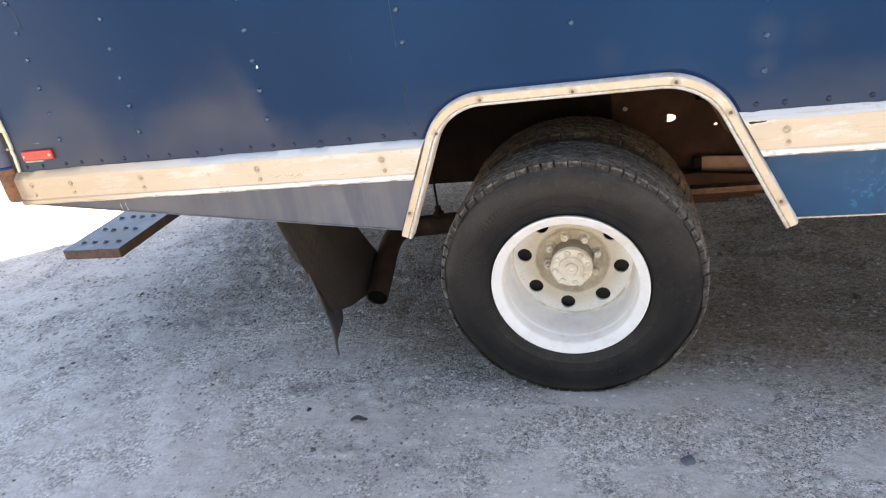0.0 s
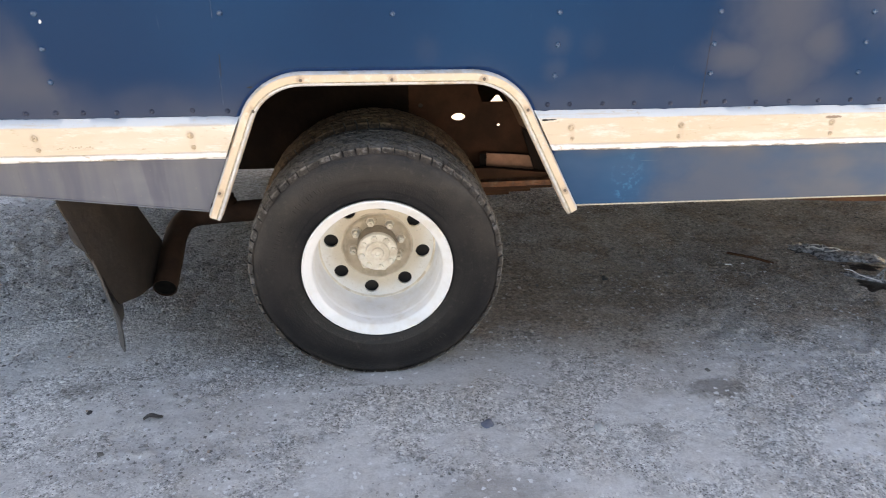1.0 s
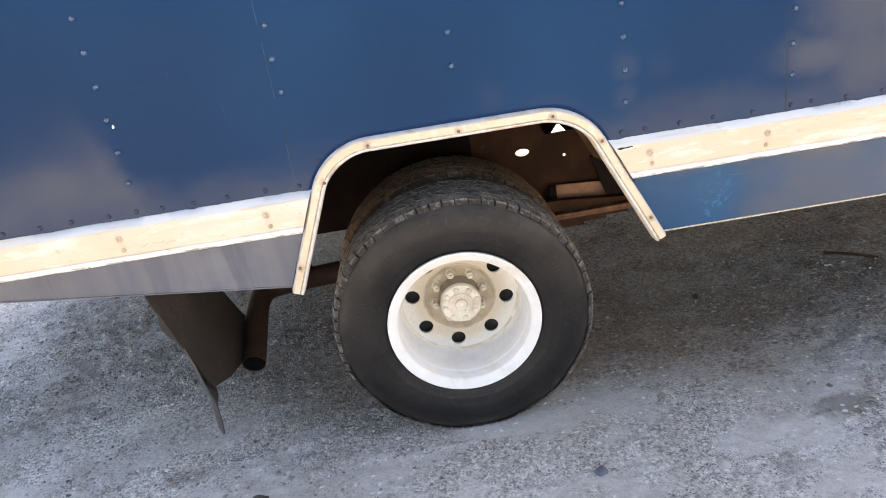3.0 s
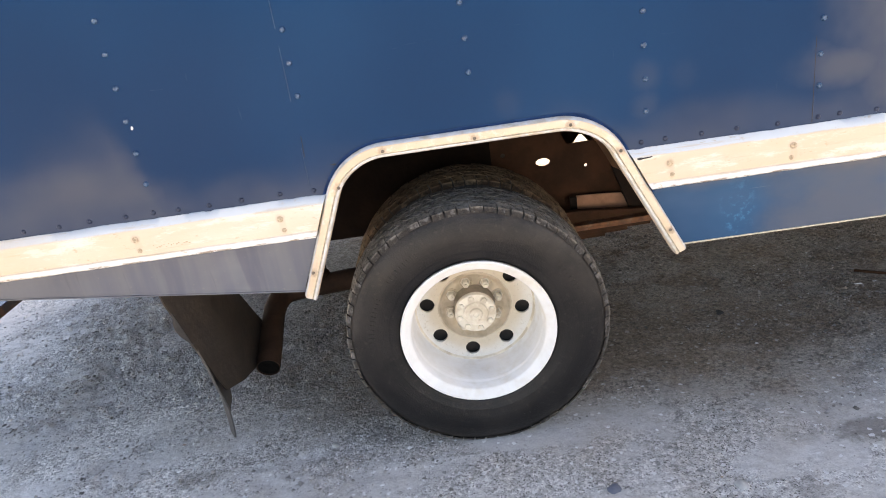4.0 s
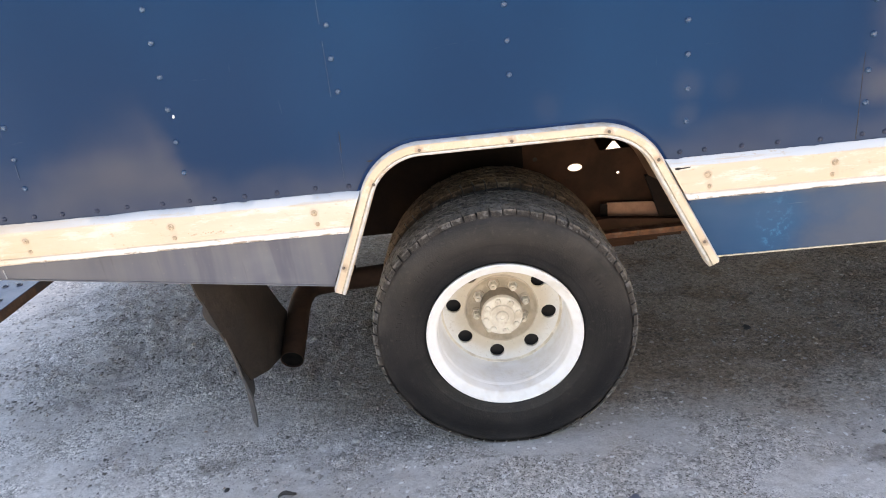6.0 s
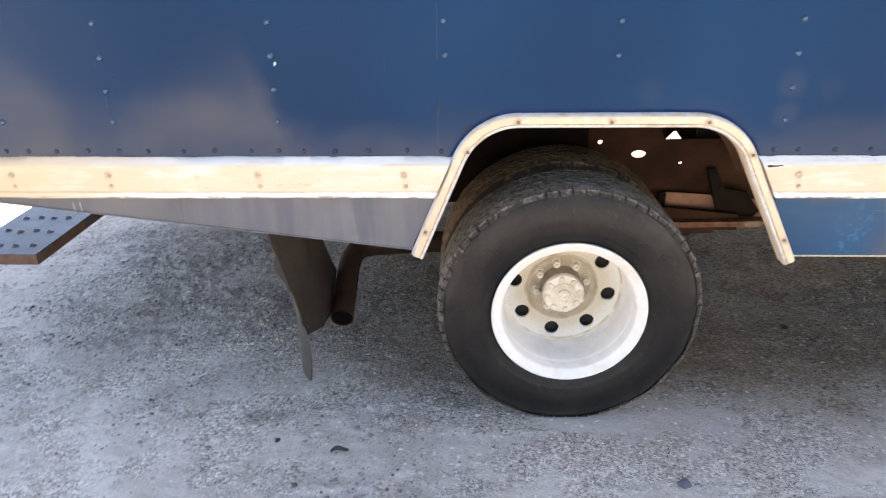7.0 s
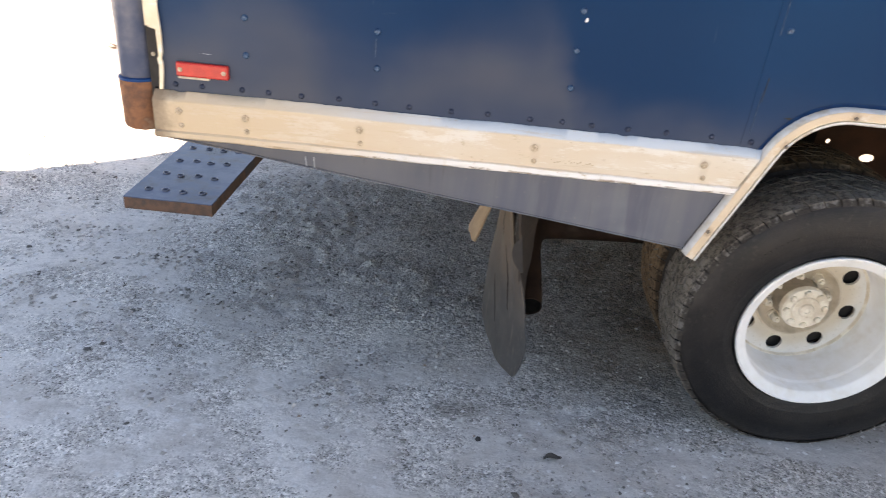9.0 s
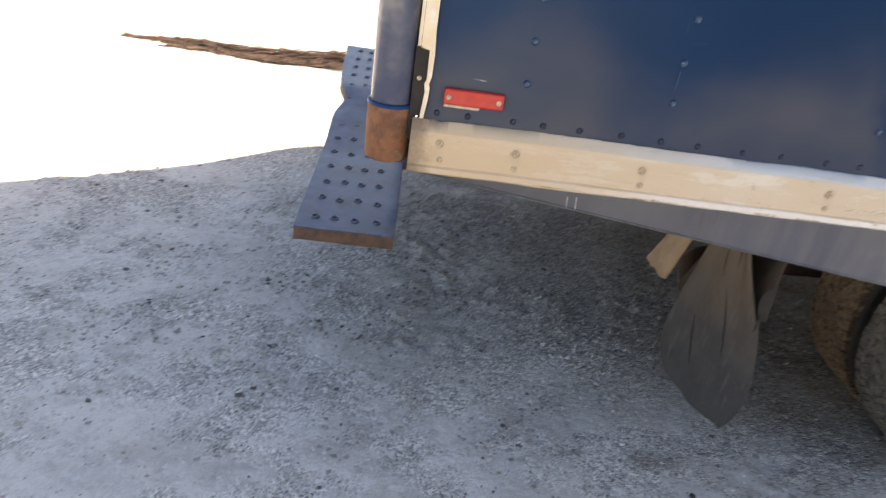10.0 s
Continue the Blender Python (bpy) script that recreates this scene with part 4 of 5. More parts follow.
def stud(proto, key, x, z):
    ob, y = panel_of(x)
    if first[key]:
        first[key] = False
        proto.parent, proto.location = ob, (x, y, z)
    else:
        again(proto, (x, y, z), ob)


rj = random.Random(3)
COLUMNS = [(-1.552, -2), (-1.254, -2), (-0.813, -2), (-0.372, 0), (0.063, 0), (0.502, -2), (0.946, -2), (1.389, -2), (1.83, -2), (2.27, -2)]
for x, k0 in COLUMNS:
    for k in range(k0, 9):
        stud(rivet, "big", x + rj.uniform(-0.002, 0.002), 1.174 + 0.0823 * k + rj.uniform(-0.002, 0.002))
for x in (-1.723, -1.66, -1.566, -1.504, -1.427, -1.339, -1.254, -1.175, -1.077, -0.992, -0.893, -0.818, -0.750, -0.666, -0.577, -0.473, -0.382,
          0.488, 0.551, 0.646, 0.737, 0.844, 0.949, 1.005, 1.10, 1.20, 1.29, 1.389, 1.48, 1.58, 1.68, 1.78):
    stud(small, "small", x, 0.929 + rj.uniform(-0.002, 0.002))
part("paint_chip", slab([(-0.8065, 1.1545), (-0.8035, 1.1520), (-0.8000, 1.1560), (-0.8005, 1.1600), (-0.8030, 1.1625), (-0.8050, 1.1600)], -0.0012, 0.0), WHITE, PANELS[0][2], "bare white paint chip")
SCRATCH = plain("pale_seam_edge", (0.045, 0.085, 0.145), (0.006, 0.036, 0.09), 60, 0.5)
for x0, z0, x1, z1 in ((-0.3895, 1.30, -0.3905, 1.165), (-0.3905, 1.045, -0.3915, 0.945), (-0.3885, 1.62, -0.3893, 1.34)):
    part("seam_edge", slab([(x0, z0), (x0 + 0.0007, z0), (x1 + 0.0010, z1), (x1, z1)], -0.0024, -0.0012), SCRATCH, PANELS[1][2], "pale chipped seam edge")
part("seam_gap", slab([(0.9322, 0.918), (0.9338, 0.918), (0.9326, 1.03), (0.9318, 1.135), (0.9308, 1.135), (0.9314, 1.03)], -0.0016, -0.0004), DARK, PANELS[2][2], "dark open panel seam")
part("seam_edge", slab([(0.9350, 0.925), (0.9358, 0.925), (0.9352, 0.985), (0.9346, 0.985)], -0.0008, 0.0), SCRATCH, PANELS[2][2], "pale chipped seam edge")
part("scratch", slab([(-1.660, 1.005), (-1.640, 1.0032), (-1.632, 1.0036), (-1.640, 1.0042)], -0.0009, 0.0), WHITE, PANELS[0][2], "thin white scratch")
for path, mat, label in (([(-1.548, 1.425), (-1.535, 1.392), (-1.530, 1.340)], SCRATCH, "pale curved scratch"), ([(-0.3850, 1.075), (-0.3870, 1.020)], DARK, "dark upright scratch"),
                         ([(-1.2575, 1.075), (-1.2585, 1.035)], SCRATCH, "pale upright scratch")):
    edge = [(px + 0.0008, pz) for px, pz in path] + [(px - 0.0006, pz) for px, pz in path[::-1]]
    part("scratch", slab(edge, -0.0021, -0.0010), mat, panel_of(path[0][0])[0], label)
part("paint_chip", slab([(-0.327, 0.990), (-0.314, 0.992), (-0.308, 0.990), (-0.316, 0.987)], -0.0024, -0.0012), DARK, PANELS[1][2], "dark chipped paint")

# rub rails: a sloping top, a flat face and a bottom lip
RAIL = [(0.000, 0.915), (-0.005, 0.915), (-0.025, 0.896), (-0.026, 0.893), (-0.026, 0.824), (-0.031, 0.820), (-0.031, 0.809), (-0.026, 0.804), (0.000, 0.804)]


def rail(x0, x1, cut0, cut1):
    bm = bmesh.new()
    n = 200
    rings = []
    for i in range(n + 1):
        u = (i / n) ** 1.6
        ring = []
        for k, (y, z) in enumerate(RAIL):
            a = cut0(z) if cut0 else x0
            b = cut1(z) if cut1 else x1
            x = a + (b - a) * u
            wob = 0.0022 * noise.noise((x * 3.1, k * 0.3, 2.0)) + 0.0012 * noise.noise((x * 11, k * 0.9, 5.0))
            rag = (0.0060 * min(0.0, noise.noise((x * 26, 1.0, 3.0)) + 0.10) + 0.0012 * noise.noise((x * 90, 4.0, 3.0)) - 0.001) if k < 2 else 0.0
            ring.append(bm.verts.new((x, y + 0.4 * wob, z + wob + rag)))
        rings.append(ring)
    m = len(RAIL)
    for a, b in zip(rings, rings[1:]):
        for k in range(m):
            bm.faces.new((a[k], a[(k + 1) % m], b[(k + 1) % m], b[k]))
    bm.faces.new(rings[0]), bm.faces.new(rings[-1])
    return bm


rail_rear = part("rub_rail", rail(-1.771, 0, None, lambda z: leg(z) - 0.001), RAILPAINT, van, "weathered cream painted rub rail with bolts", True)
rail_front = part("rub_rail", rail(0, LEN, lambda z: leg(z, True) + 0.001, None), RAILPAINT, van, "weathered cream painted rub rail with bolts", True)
head = lathe([(0.0085, 0.0), (0.0085, -0.002), (0.0065, -0.0035), (0.006, -0.0028), (0.0038, -0.0030), (0.0030, -0.0055), (0.0, -0.0060)], 14)
bolt = part("bolt", head, BOLT, rail_rear, "", True, (-1.710, -0.026, 0.872))
for ob, xs in ((rail_rear, (-1.553, -1.285, -0.876, -0.482)), (rail_front, (0.554, 0.875, 1.331, 1.80, 2.3))):
    for x in xs:
        again(bolt, (x, -0.026, 0.870), ob)
for ob, xs in ((rail_rear, (-1.706, -1.551, -1.282, -0.873, -0.478)), (rail_front, (0.560, 0.872, 1.334, 1.80, 2.3))):
    for x in xs:
        b = again(bolt, (x, -0.026, 0.838), ob)
        b.scale = (0.75, 0.9, 0.75)
ri = random.Random(8)
for k in range(15):
    dx, w, dz, tall = 0.0068 * k, ri.uniform(0.0018, 0.0055), ri.uniform(-0.004, 0.004), ri.uniform(0.0012, 0.0042)
    part("ink_mark", boxes((-0.834 + dx, -0.834 + dx + w, -0.0266, -0.0255, 0.842 + dz, 0.842 + dz + tall)), INK, rail_rear, "faded illegible dark mark")

part("paint_chip", slab([(0.470, 0.8905), (0.476, 0.8895), (0.486, 0.8915), (0.497, 0.8920), (0.508, 0.8935), (0.509, 0.8955), (0.498, 0.8950), (0.487, 0.8945), (0.478, 0.8960), (0.469, 0.8945)], -0.0275, -0.0245), DARK, rail_front, "bare dark edge where the paint has flaked")

# trim round the wheel arch
bm = bmesh.new()
PROF = [(0.000, 0.0), (0.0010, -0.010), (0.0060, -0.0235), (0.0080, -0.025), (0.0240, -0.025), (0.0250, -0.0212), (0.0266, -0.0212), (0.0276, -0.025), (0.032, -0.025), (0.0355, -0.021), (0.036, 0.022), (0.033, 0.022), (0.032, 0.0)]
FINE = []
for (x0, z0), (x1, z1) in zip(ARCH, ARCH[1:]):
    n = max(2, int(math.hypot(x1 - x0, z1 - z0) / 0.022))
    FINE += [(x0 + (x1 - x0) * i / n, z0 + (z1 - z0) * i / n) for i in range(n)]
FINE.append(ARCH[-1])
rows = [[bm.verts.new((x, y + 0.001 * noise.noise((x * 9, z * 9, 2)), z)) for x, z in offset(FINE, d)] for d, y in PROF]
for a, b in zip(rows, rows[1:] + rows[:1]):
    for i in range(len(a) - 1):
        bm.faces.new((a[i], a[i + 1], b[i + 1], b[i]))
bm.faces.new([r[0] for r in rows]), bm.faces.new([r[-1] for r in rows])
bm.faces.index_update()
span = len(rows[0]) - 1
# paler bevels: chipped white with the sky's reflection put into the colour
for f in bm.faces:
    if len(f.verts) == 4 and f.index // span in (0, 1, 7, 8):
        f.material_index = 1
trim = part("arch_trim", bm, TRIMPAINT, van, "cream painted metal trim round the wheel arch", True)
trim.data.materials.append(TRIMWHITE)
trim.data.materials.append(SEAL)
for f in trim.data.polygons:
    if len(f.vertices) == 4 and f.index // span in (4, 5, 6):
        f.material_index = 2
screw = None
for x, z in SCREWS:
    if screw is None:
        screw = part("screw", lathe([(0.0046, 0.0), (0.0042, -0.0025), (0.002, -0.003), (0.0, -0.003)], 10), BOLTDARK, trim, "", True, (x, -0.025, z))
    else:
        again(screw, (x, -0.025, z), trim)

bm = bmesh.new()
a, b = [[bm.verts.new((x, -0.0017 - 0.0005 * k, z)) for x, z in offset(FINE[8:-8], d)] for k, d in enumerate((-0.008, 0.004))]
for v in a:
    w = 0.0045 * noise.noise((v.co.x * 14, v.co.z * 14, 1.0)) + 0.002 * noise.noise((v.co.x * 50, v.co.z * 50, 2.0))
    v.co.z += w
for i in range(len(a) - 1):
    bm.faces.new((a[i], a[i + 1], b[i + 1], b[i]))
bmesh.ops.solidify(bm, geom=list(bm.faces), thickness=0.0004)
part("paint_band", bm, CLEANBLUE, PANELS[1][2], "clean deep blue paint band along the arch")
bm = bmesh.new()
half_path = [p for p in offset(FINE, 0.034) if p[0] > 0.33 and p[1] > 0.84]
a, b = [[bm.verts.new((x - 0.25 * (y - 0.02), y, z)) for x, z in half_path] for y in (0.02, 0.075)]
for i in range(len(a) - 1):
    bm.faces.new((a[i], a[i + 1], b[i + 1], b[i]))
bmesh.ops.solidify(bm, geom=list(bm.faces), thickness=0.002)
part("arch_liner", bm, TANKDARK, van, "brown folded sheet inside the wheel arch", True)

# skirts below the rails
part("skirt", slab([(-1.768, 0.808), (-1.768, 0.799), (-0.462, 0.642), (leg(0.642) + 0.0, 0.650), (leg(0.808), 0.808)], 0.002, 0.006), SKIRT_GREY, van, "chalky grey-blue tapering skirt panel")
part("skirt_lip", slab([(-1.762, 0.799), (-1.762, 0.796), (-0.470, 0.639), (-0.462, 0.642)], -0.001, 0.020), SKIRT_GREY, van, "thin folded skirt edge")
part("skirt", slab([(leg(0.808, True), 0.808), (leg(0.626, True), 0.626), (LEN, 0.626), (LEN, 0.808)], 0.002, 0.006), SKIRT_BLUE, van, "scuffed blue skirt panel with bright scratches")
part("skirt_lip", boxes((0.598, LEN, -0.001, 0.03, 0.6225, 0.6262)), SEAL, van, "bare metal skirt edge")
part("sill", slab([(1.02, 0.6222), (LEN, 0.6222), (LEN, 0.572), (2.20, 0.574), (1.47, 0.596), (1.20, 0.613)], 0.032, 0.038), UNDER, van, "dark brown sill below the skirt edge")
for x in (-1.418, -1.398):
    part("paint_mark", slab([(x, 0.752), (x + 0.003, 0.7515), (x + 0.0005, 0.782), (x - 0.0025, 0.782)], 0.0005, 0.002), MARK, van, "white paint drip")

# rear corner: post, rusty cap, trim strip
bm = lathe([(0.040, 0.930), (0.042, 0.935), (0.042, TOP)], 32, "z")
part("corner_post", bm, POST, van, "worn blue-grey rounded corner post", True, (-1.819, 0.026, 0))
bm = lathe([(0.0, 0.811), (0.036, 0.811), (0.043, 0.815), (0.0455, 0.822), (0.0465, 0.927), (0.0445, 0.932), (0.0, 0.932)], 32, "z")
for v in bm.verts:
    v.co += Vector((noise.noise(v.co * 40), noise.noise(v.co * 40 + Vector((9, 0, 0))), 0)) * 0.0015
part("post_cap", bm, RUST, van, "rusty brown steel cap on the corner post", True, (-1.819, 0.026, 0))
part("post_ring", lathe([(0.0425, 0.926), (0.0478, 0.928), (0.0480, 0.934), (0.0425, 0.936)], 32, "z"), CLEANBLUE, van, "bare blue paint ring above the rusty cap", True, (-1.819, 0.026, 0))
part("edge_trim", slab([(-1.7575, 0.915), (-1.7500, 0.915), (-1.7450, 0.955), (-1.7440, 0.976), (-1.7470, 0.984), (-1.7425, 1.000), (-1.7420, 1.045), (-1.7450, 1.09), (-1.7440, TOP), (-1.770, TOP), (-1.7700, 1.054), (-1.7530, 1.050), (-1.7520, 0.992), (-1.7560, 0.984), (-1.7530, 0.970)], -0.010, -0.0035), CREAM, van, "flaking cream edge strip")
part("edge_bracket", boxes((-1.7790, -1.7540, -0.003, 0.03, 0.918, 1.055), (-1.7790, -1.7715, -0.003, 0.03, 0.868, 0.918)), DARK, van, "dark bare metal edge bracket")
part("edge_gasket", boxes((-1.7770, -1.7705, -0.008, 0.03, 1.056, TOP)), CREAM, van, "cream sealed corner seam")
part("screw", lathe([(0.005, 0.0), (0.004, -0.003), (0.0, -0.004)], 10), BOLT, van, "", True, (-1.767, -0.003, 0.993))
refl = part("reflector", boxes((-1.714, -1.593, -0.013, 0.0, 0.950, 0.983), bevel=0.004), RED, van, "red rectangular reflector with two screws")
for x in (-1.704, -1.603):
    part("screw", lathe([(0.0055, 0.0), (0.005, -0.002), (0.0, -0.003)], 10), BOLT, refl, "", True, (x, -0.013, 0.966))
part("sealant", boxes((-1.712, -1.640, -0.009, 0.0, 0.9445, 0.9498), bevel=0.001), SEAL, refl, "cream sealant smear")

# closing walls, roof and floor
part("rear_wall", boxes((-1.80, -1.765, 0.03, WID - 0.03, 0.80, TOP)), BLUE, van, "plain blue rear wall")
# unseen wall, hung low to block light below, notched for the well's holes
part("far_wall", slab([(-1.76, 0.28), (0.42, 0.28), (0.46, 0.52), (1.62, 0.52), (1.66, 0.28), (LEN, 0.28), (LEN, TOP), (-1.76, TOP)], WID - 0.03, WID), BLUE, van, "plain blue side wall")
part("front_wall", boxes((LEN, LEN + 0.04, 0.0, WID, 0.62, TOP)), BLUE, van, "plain blue front wall")
part("roof", boxes((-1.85, LEN + 0.04, -0.01, WID + 0.01, TOP, TOP + 0.05)), POST, van, "plain painted roof")
part("floor_pan", boxes((-1.76, -0.60, 0.012, WID - 0.04, 0.865, 0.895), (-0.598, 0.798, 0.80, WID - 0.04, 0.865, 0.895), (0.80, LEN - 0.01, 0.012, WID - 0.04, 0.865, 0.895)), UNDER, van, "brown undercoated floor")

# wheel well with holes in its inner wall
# roof and rear end coloured near black for the shade inside the well
part("well_top", boxes((-0.598, 0.798, 0.012, 0.940, 1.060, 1.075)), GRIME_SHADE, van, "wheel well roof coloured black for its shade")
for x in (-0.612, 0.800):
    part("well_end", boxes((x, x + 0.012, 0.012, 0.798, 0.66, 1.075)), GRIME_SHADE if x < 0 else UNDER, van, "brown wheel well end")


def perforated(outline, holes, y0, y1):
    bm = bmesh.new()
    loops = [outline] + holes
    for loop in loops:
        vs = [bm.verts.new((x, y0, z)) for x, z in loop]
        for a, b in zip(vs, vs[1:] + vs[:1]):
            bm.edges.new((a, b))
    bmesh.ops.triangle_fill(bm, edges=list(bm.edges), use_beauty=True, normal=(0, -1, 0))
    r = bmesh.ops.extrude_face_region(bm, geom=list(bm.faces))
    for v in r["geom"]:
        if isinstance(v, bmesh.types.BMVert):
            v.co.y = y1
    return bm


def ellipse(x, z, a, b, n=14):
    return [(x + a * math.cos(2 * math.pi * k / n), z + b * math.sin(2 * math.pi * k / n)) for k in range(n)]


# rear half of the inner wall: the well's shade put into its colour
part("well_wall", slab([(-0.60, 0.515), (-0.10, 0.515), (0.0, 0.535), (0.139, 0.522), (0.139, 1.06), (-0.60, 1.06)], 0.7285, 0.7355), WELLSHADE, van, "inner wheel well panel coloured dark for its shade")
part("well_wall", perforated([(0.1392, 0.522), (0.36, 0.500), (0.66, 0.490), (0.80, 0.490), (0.80, 0.768), (0.425, 0.762), (0.405, 0.800), (0.385, 1.06), (0.1392, 1.06)],
     [ellipse(0.331, 0.706, 0.027, 0.015), ellipse(0.490, 0.671, 0.006, 0.006), ellipse(0.184, 0.752, 0.009, 0.009)], 0.729, 0.736), UNDER, van, "brown inner wheel well wall with holes")
part("cavity_panel", perforated([(0.20, 0.742), (0.36, 0.742), (0.38, 0.684), (1.00, 0.684), (1.00, 1.06), (0.20, 1.06)], [[(0.478, 0.700), (0.556, 0.698), (0.523, 0.742), (0.512, 0.742), (0.495, 0.722)]], 0.930, 0.936), UNDER, van, "brown inner body panel with a torn hole")
part("brake_line", tube([(0.522, 1.18, 0.36), (0.522, 1.18, 0.60), (0.522, 1.18, 0.862)], 0.0042, 8), DARK, van, "thin dark brake line behind the well")

# chassis: rails, springs, axle
for y in (0.66, 1.74):
    part("frame_rail", boxes((-1.70, LEN - 0.1, y, y + 0.008, 0.64, 0.80) if y > 1 else (-1.70, -0.62, y, y + 0.008, 0.64, 0.80), (-1.70, LEN - 0.1 if y > 1 else -0.62, y, y + 0.06, 0.63, 0.64)), UNDER, van, "brown chassis rail")
    if y > 1:
        continue
    for k in range(5):
        fore, aft = 0.86 - 0.085 * k, 0.36 - 0.05 * k
        rows = []
        for i in range(15):
            x = -aft + (fore + aft) * i / 14
            z = 0.477 - 0.011 * k + 0.006 * (x / 0.66) ** 2
            rows.append([(x, y - 0.055, z), (x, y - 0.005, z)])
        part("leaf_spring", sheet(rows, 0.010), RUST if k < 2 else UNDER, van, "rusty leaf spring")
bm = lathe([(0.0, 0.30), (0.055, 0.30), (0.055, 2.15), (0.0, 2.15)], 24)
part("axle", bm, UNDER, van, "dark rear axle tube", True, (0, 0, 0.395))
bm = bmesh.new()
bmesh.ops.create_uvsphere(bm, u_segments=24, v_segments=16, radius=0.17)
part("differential", bm, UNDER, van, "round rear axle housing", True, (0, 1.22, 0.42))
# hanger coloured near black for the shadow it hangs in
part("spring_hanger", slab([(0.575, 0.665), (0.606, 0.668), (0.652, 0.590), (0.735, 0.575), (0.790, 0.500), (0.770, 0.478), (0.640, 0.478), (0.612, 0.560)], 0.672, 0.690), GRIME_SHADE, van, "dark spring hanger with shade in its colour")
part("frame_bracket", slab([(0.415, 0.470), (0.441, 0.470), (0.441, 0.562), (0.415, 0.566)], 0.690, 0.697), GRIME_SHADE, van, "dark upright frame bracket")
part("frame_plate", slab([(0.438, 0.490), (0.665, 0.480), (0.650, 0.506), (0.612, 0.553), (0.560, 0.558), (0.442, 0.566)], 0.700, 0.706), TANKMAT, van, "tan rusty frame plate")
part("frame_plate", slab([(0.725, 0.456), (0.93, 0.456), (1.00, 0.50), (0.97, 0.548), (0.735, 0.540)], 0.690, 0.698), TANKMAT, van, "tan rusty frame plate")
part("frame_bar", slab([(-0.30, 0.478), (0.70, 0.478), (0.70, 0.498), (0.44, 0.524), (-0.30, 0.530)], 0.640, 0.668), UNDER, van, "dark bar above the leaf spring")
panel = part("inner_panel", slab([(0.835, 0.55), (0.905, 0.60), (0.835, 0.63), (0.785, 0.705), (0.862, 0.863), (1.35, 0.863), (1.35, 0.52), (1.02, 0.51)], 0.700, 0.707), TANKDARK, van, "brown inner panel with bolt holes")
# black discs stand for the shade in the bolt holes
for x, z in ((0.841, 0.646), (0.861, 0.605)):
    part("bolt_hole", lathe([(0.009, 0.0), (0.009, -0.002), (0.0, -0.002)], 14), VOIDBLACK, panel, "", True, (x, 0.700, z))
# added panel, dark in place of the shade behind the brackets
part("added_shade_panel", boxes((0.56, 1.34, 0.800, 0.806, 0.50, 0.864)), DARK, van, "added dark panel for the shade behind the chassis brackets")
part("fuel_tank", boxes((1.36, 2.10, 0.72, 1.30, 0.56, 0.84), bevel=0.04), UNDER, van, "brown tank under the floor", True)


# ---- wheels ----
def footed(bm):
    for v in bm.verts:
        if v.co.z < -0.394:
            v.co.z = -0.394 + 0.3 * (v.co.z + 0.394)
    return bm


def tyre_mesh():
    side = [(0.234, -0.090), (0.238, -0.101), (0.246, -0.1055), (0.2500, -0.1078), (0.2535, -0.1084), (0.2575, -0.1102), (0.2605, -0.1108), (0.270, -0.1146), (0.2715, -0.1152), (0.2740, -0.1156), (0.300, -0.1212), (0.322, -0.1220),
            (0.345, -0.1190), (0.366, -0.1140), (0.380, -0.1085), (0.389, -0.1015), (0.3965, -0.090), (0.4015, -0.074)]
    bm = lathe([(r, y + 0.012) for r, y in side] + [(r, 0.012 - y) for r, y in side[::-1]], 132)
    return footed(bm)


def tread_mesh():
    """Shoulder lugs with sipes, and three inner ribs of zigzag blocks."""
    bm = bmesh.new()
    rows = [(-0.100, -0.062), (-0.056, -0.022), (-0.017, 0.017), (0.022, 0.056), (0.062, 0.100)]
    for k, (y0, y1) in enumerate(rows):
        edge = k in (0, 4)
        n = 66 if edge else 92
        for i in range(n):
            a0 = 2 * math.pi * (i + (0.5 if k % 2 else 0.0)) / n
            a0 += 0.005 * math.sin(i * 12.9898 + k)
            w = 2 * math.pi / n * ((0.875 + 0.045 * math.sin(i * 7.3)) if edge else (0.78 if i % 2 else 0.88))
            sk = (0.026 if k % 2 else -0.026) if not edge else 0.008
            top, vs = 0.4065, []
            for y, s in ((y0, -1), (y1, 1)):
                out = edge and ((k == 0 and s < 0) or (k == 4 and s > 0))
                for a in (a0 + sk * s, a0 + w + sk * s):
                    r1 = top - (0.0055 if out else 0.0) - 0.0012 * (1 + math.sin(i * 3.7 + k * 2 + s))
                    r0 = (0.3850 + 0.0022 * math.sin(i * 5.1)) if out else 0.394
                    yo = y + (0.0098 * s if out else 0.0015 * math.sin(i * 4.7 + k))
                    vs.append((bm.verts.new((r0 * math.cos(a), yo + 0.012, r0 * math.sin(a))), bm.verts.new((r1 * math.cos(a), y + 0.012, r1 * math.sin(a)))))
            (p0, q0), (p1, q1), (p2, q2), (p3, q3) = vs
            bm.faces.new((q0, q1, q3, q2))
            bm.faces.new((p0, p1, q1, q0))
            bm.faces.new((p2, q2, q3, p3))
            bm.faces.new((p0, q0, q2, p2))
            bm.faces.new((p1, p3, q3, q1))
    return footed(bm)


def circle(cx, cz, r, n):
    return [(cx + r * math.cos(2 * math.pi * k / n), cz + r * math.sin(2 * math.pi * k / n)) for k in range(n)]


TREAD = []


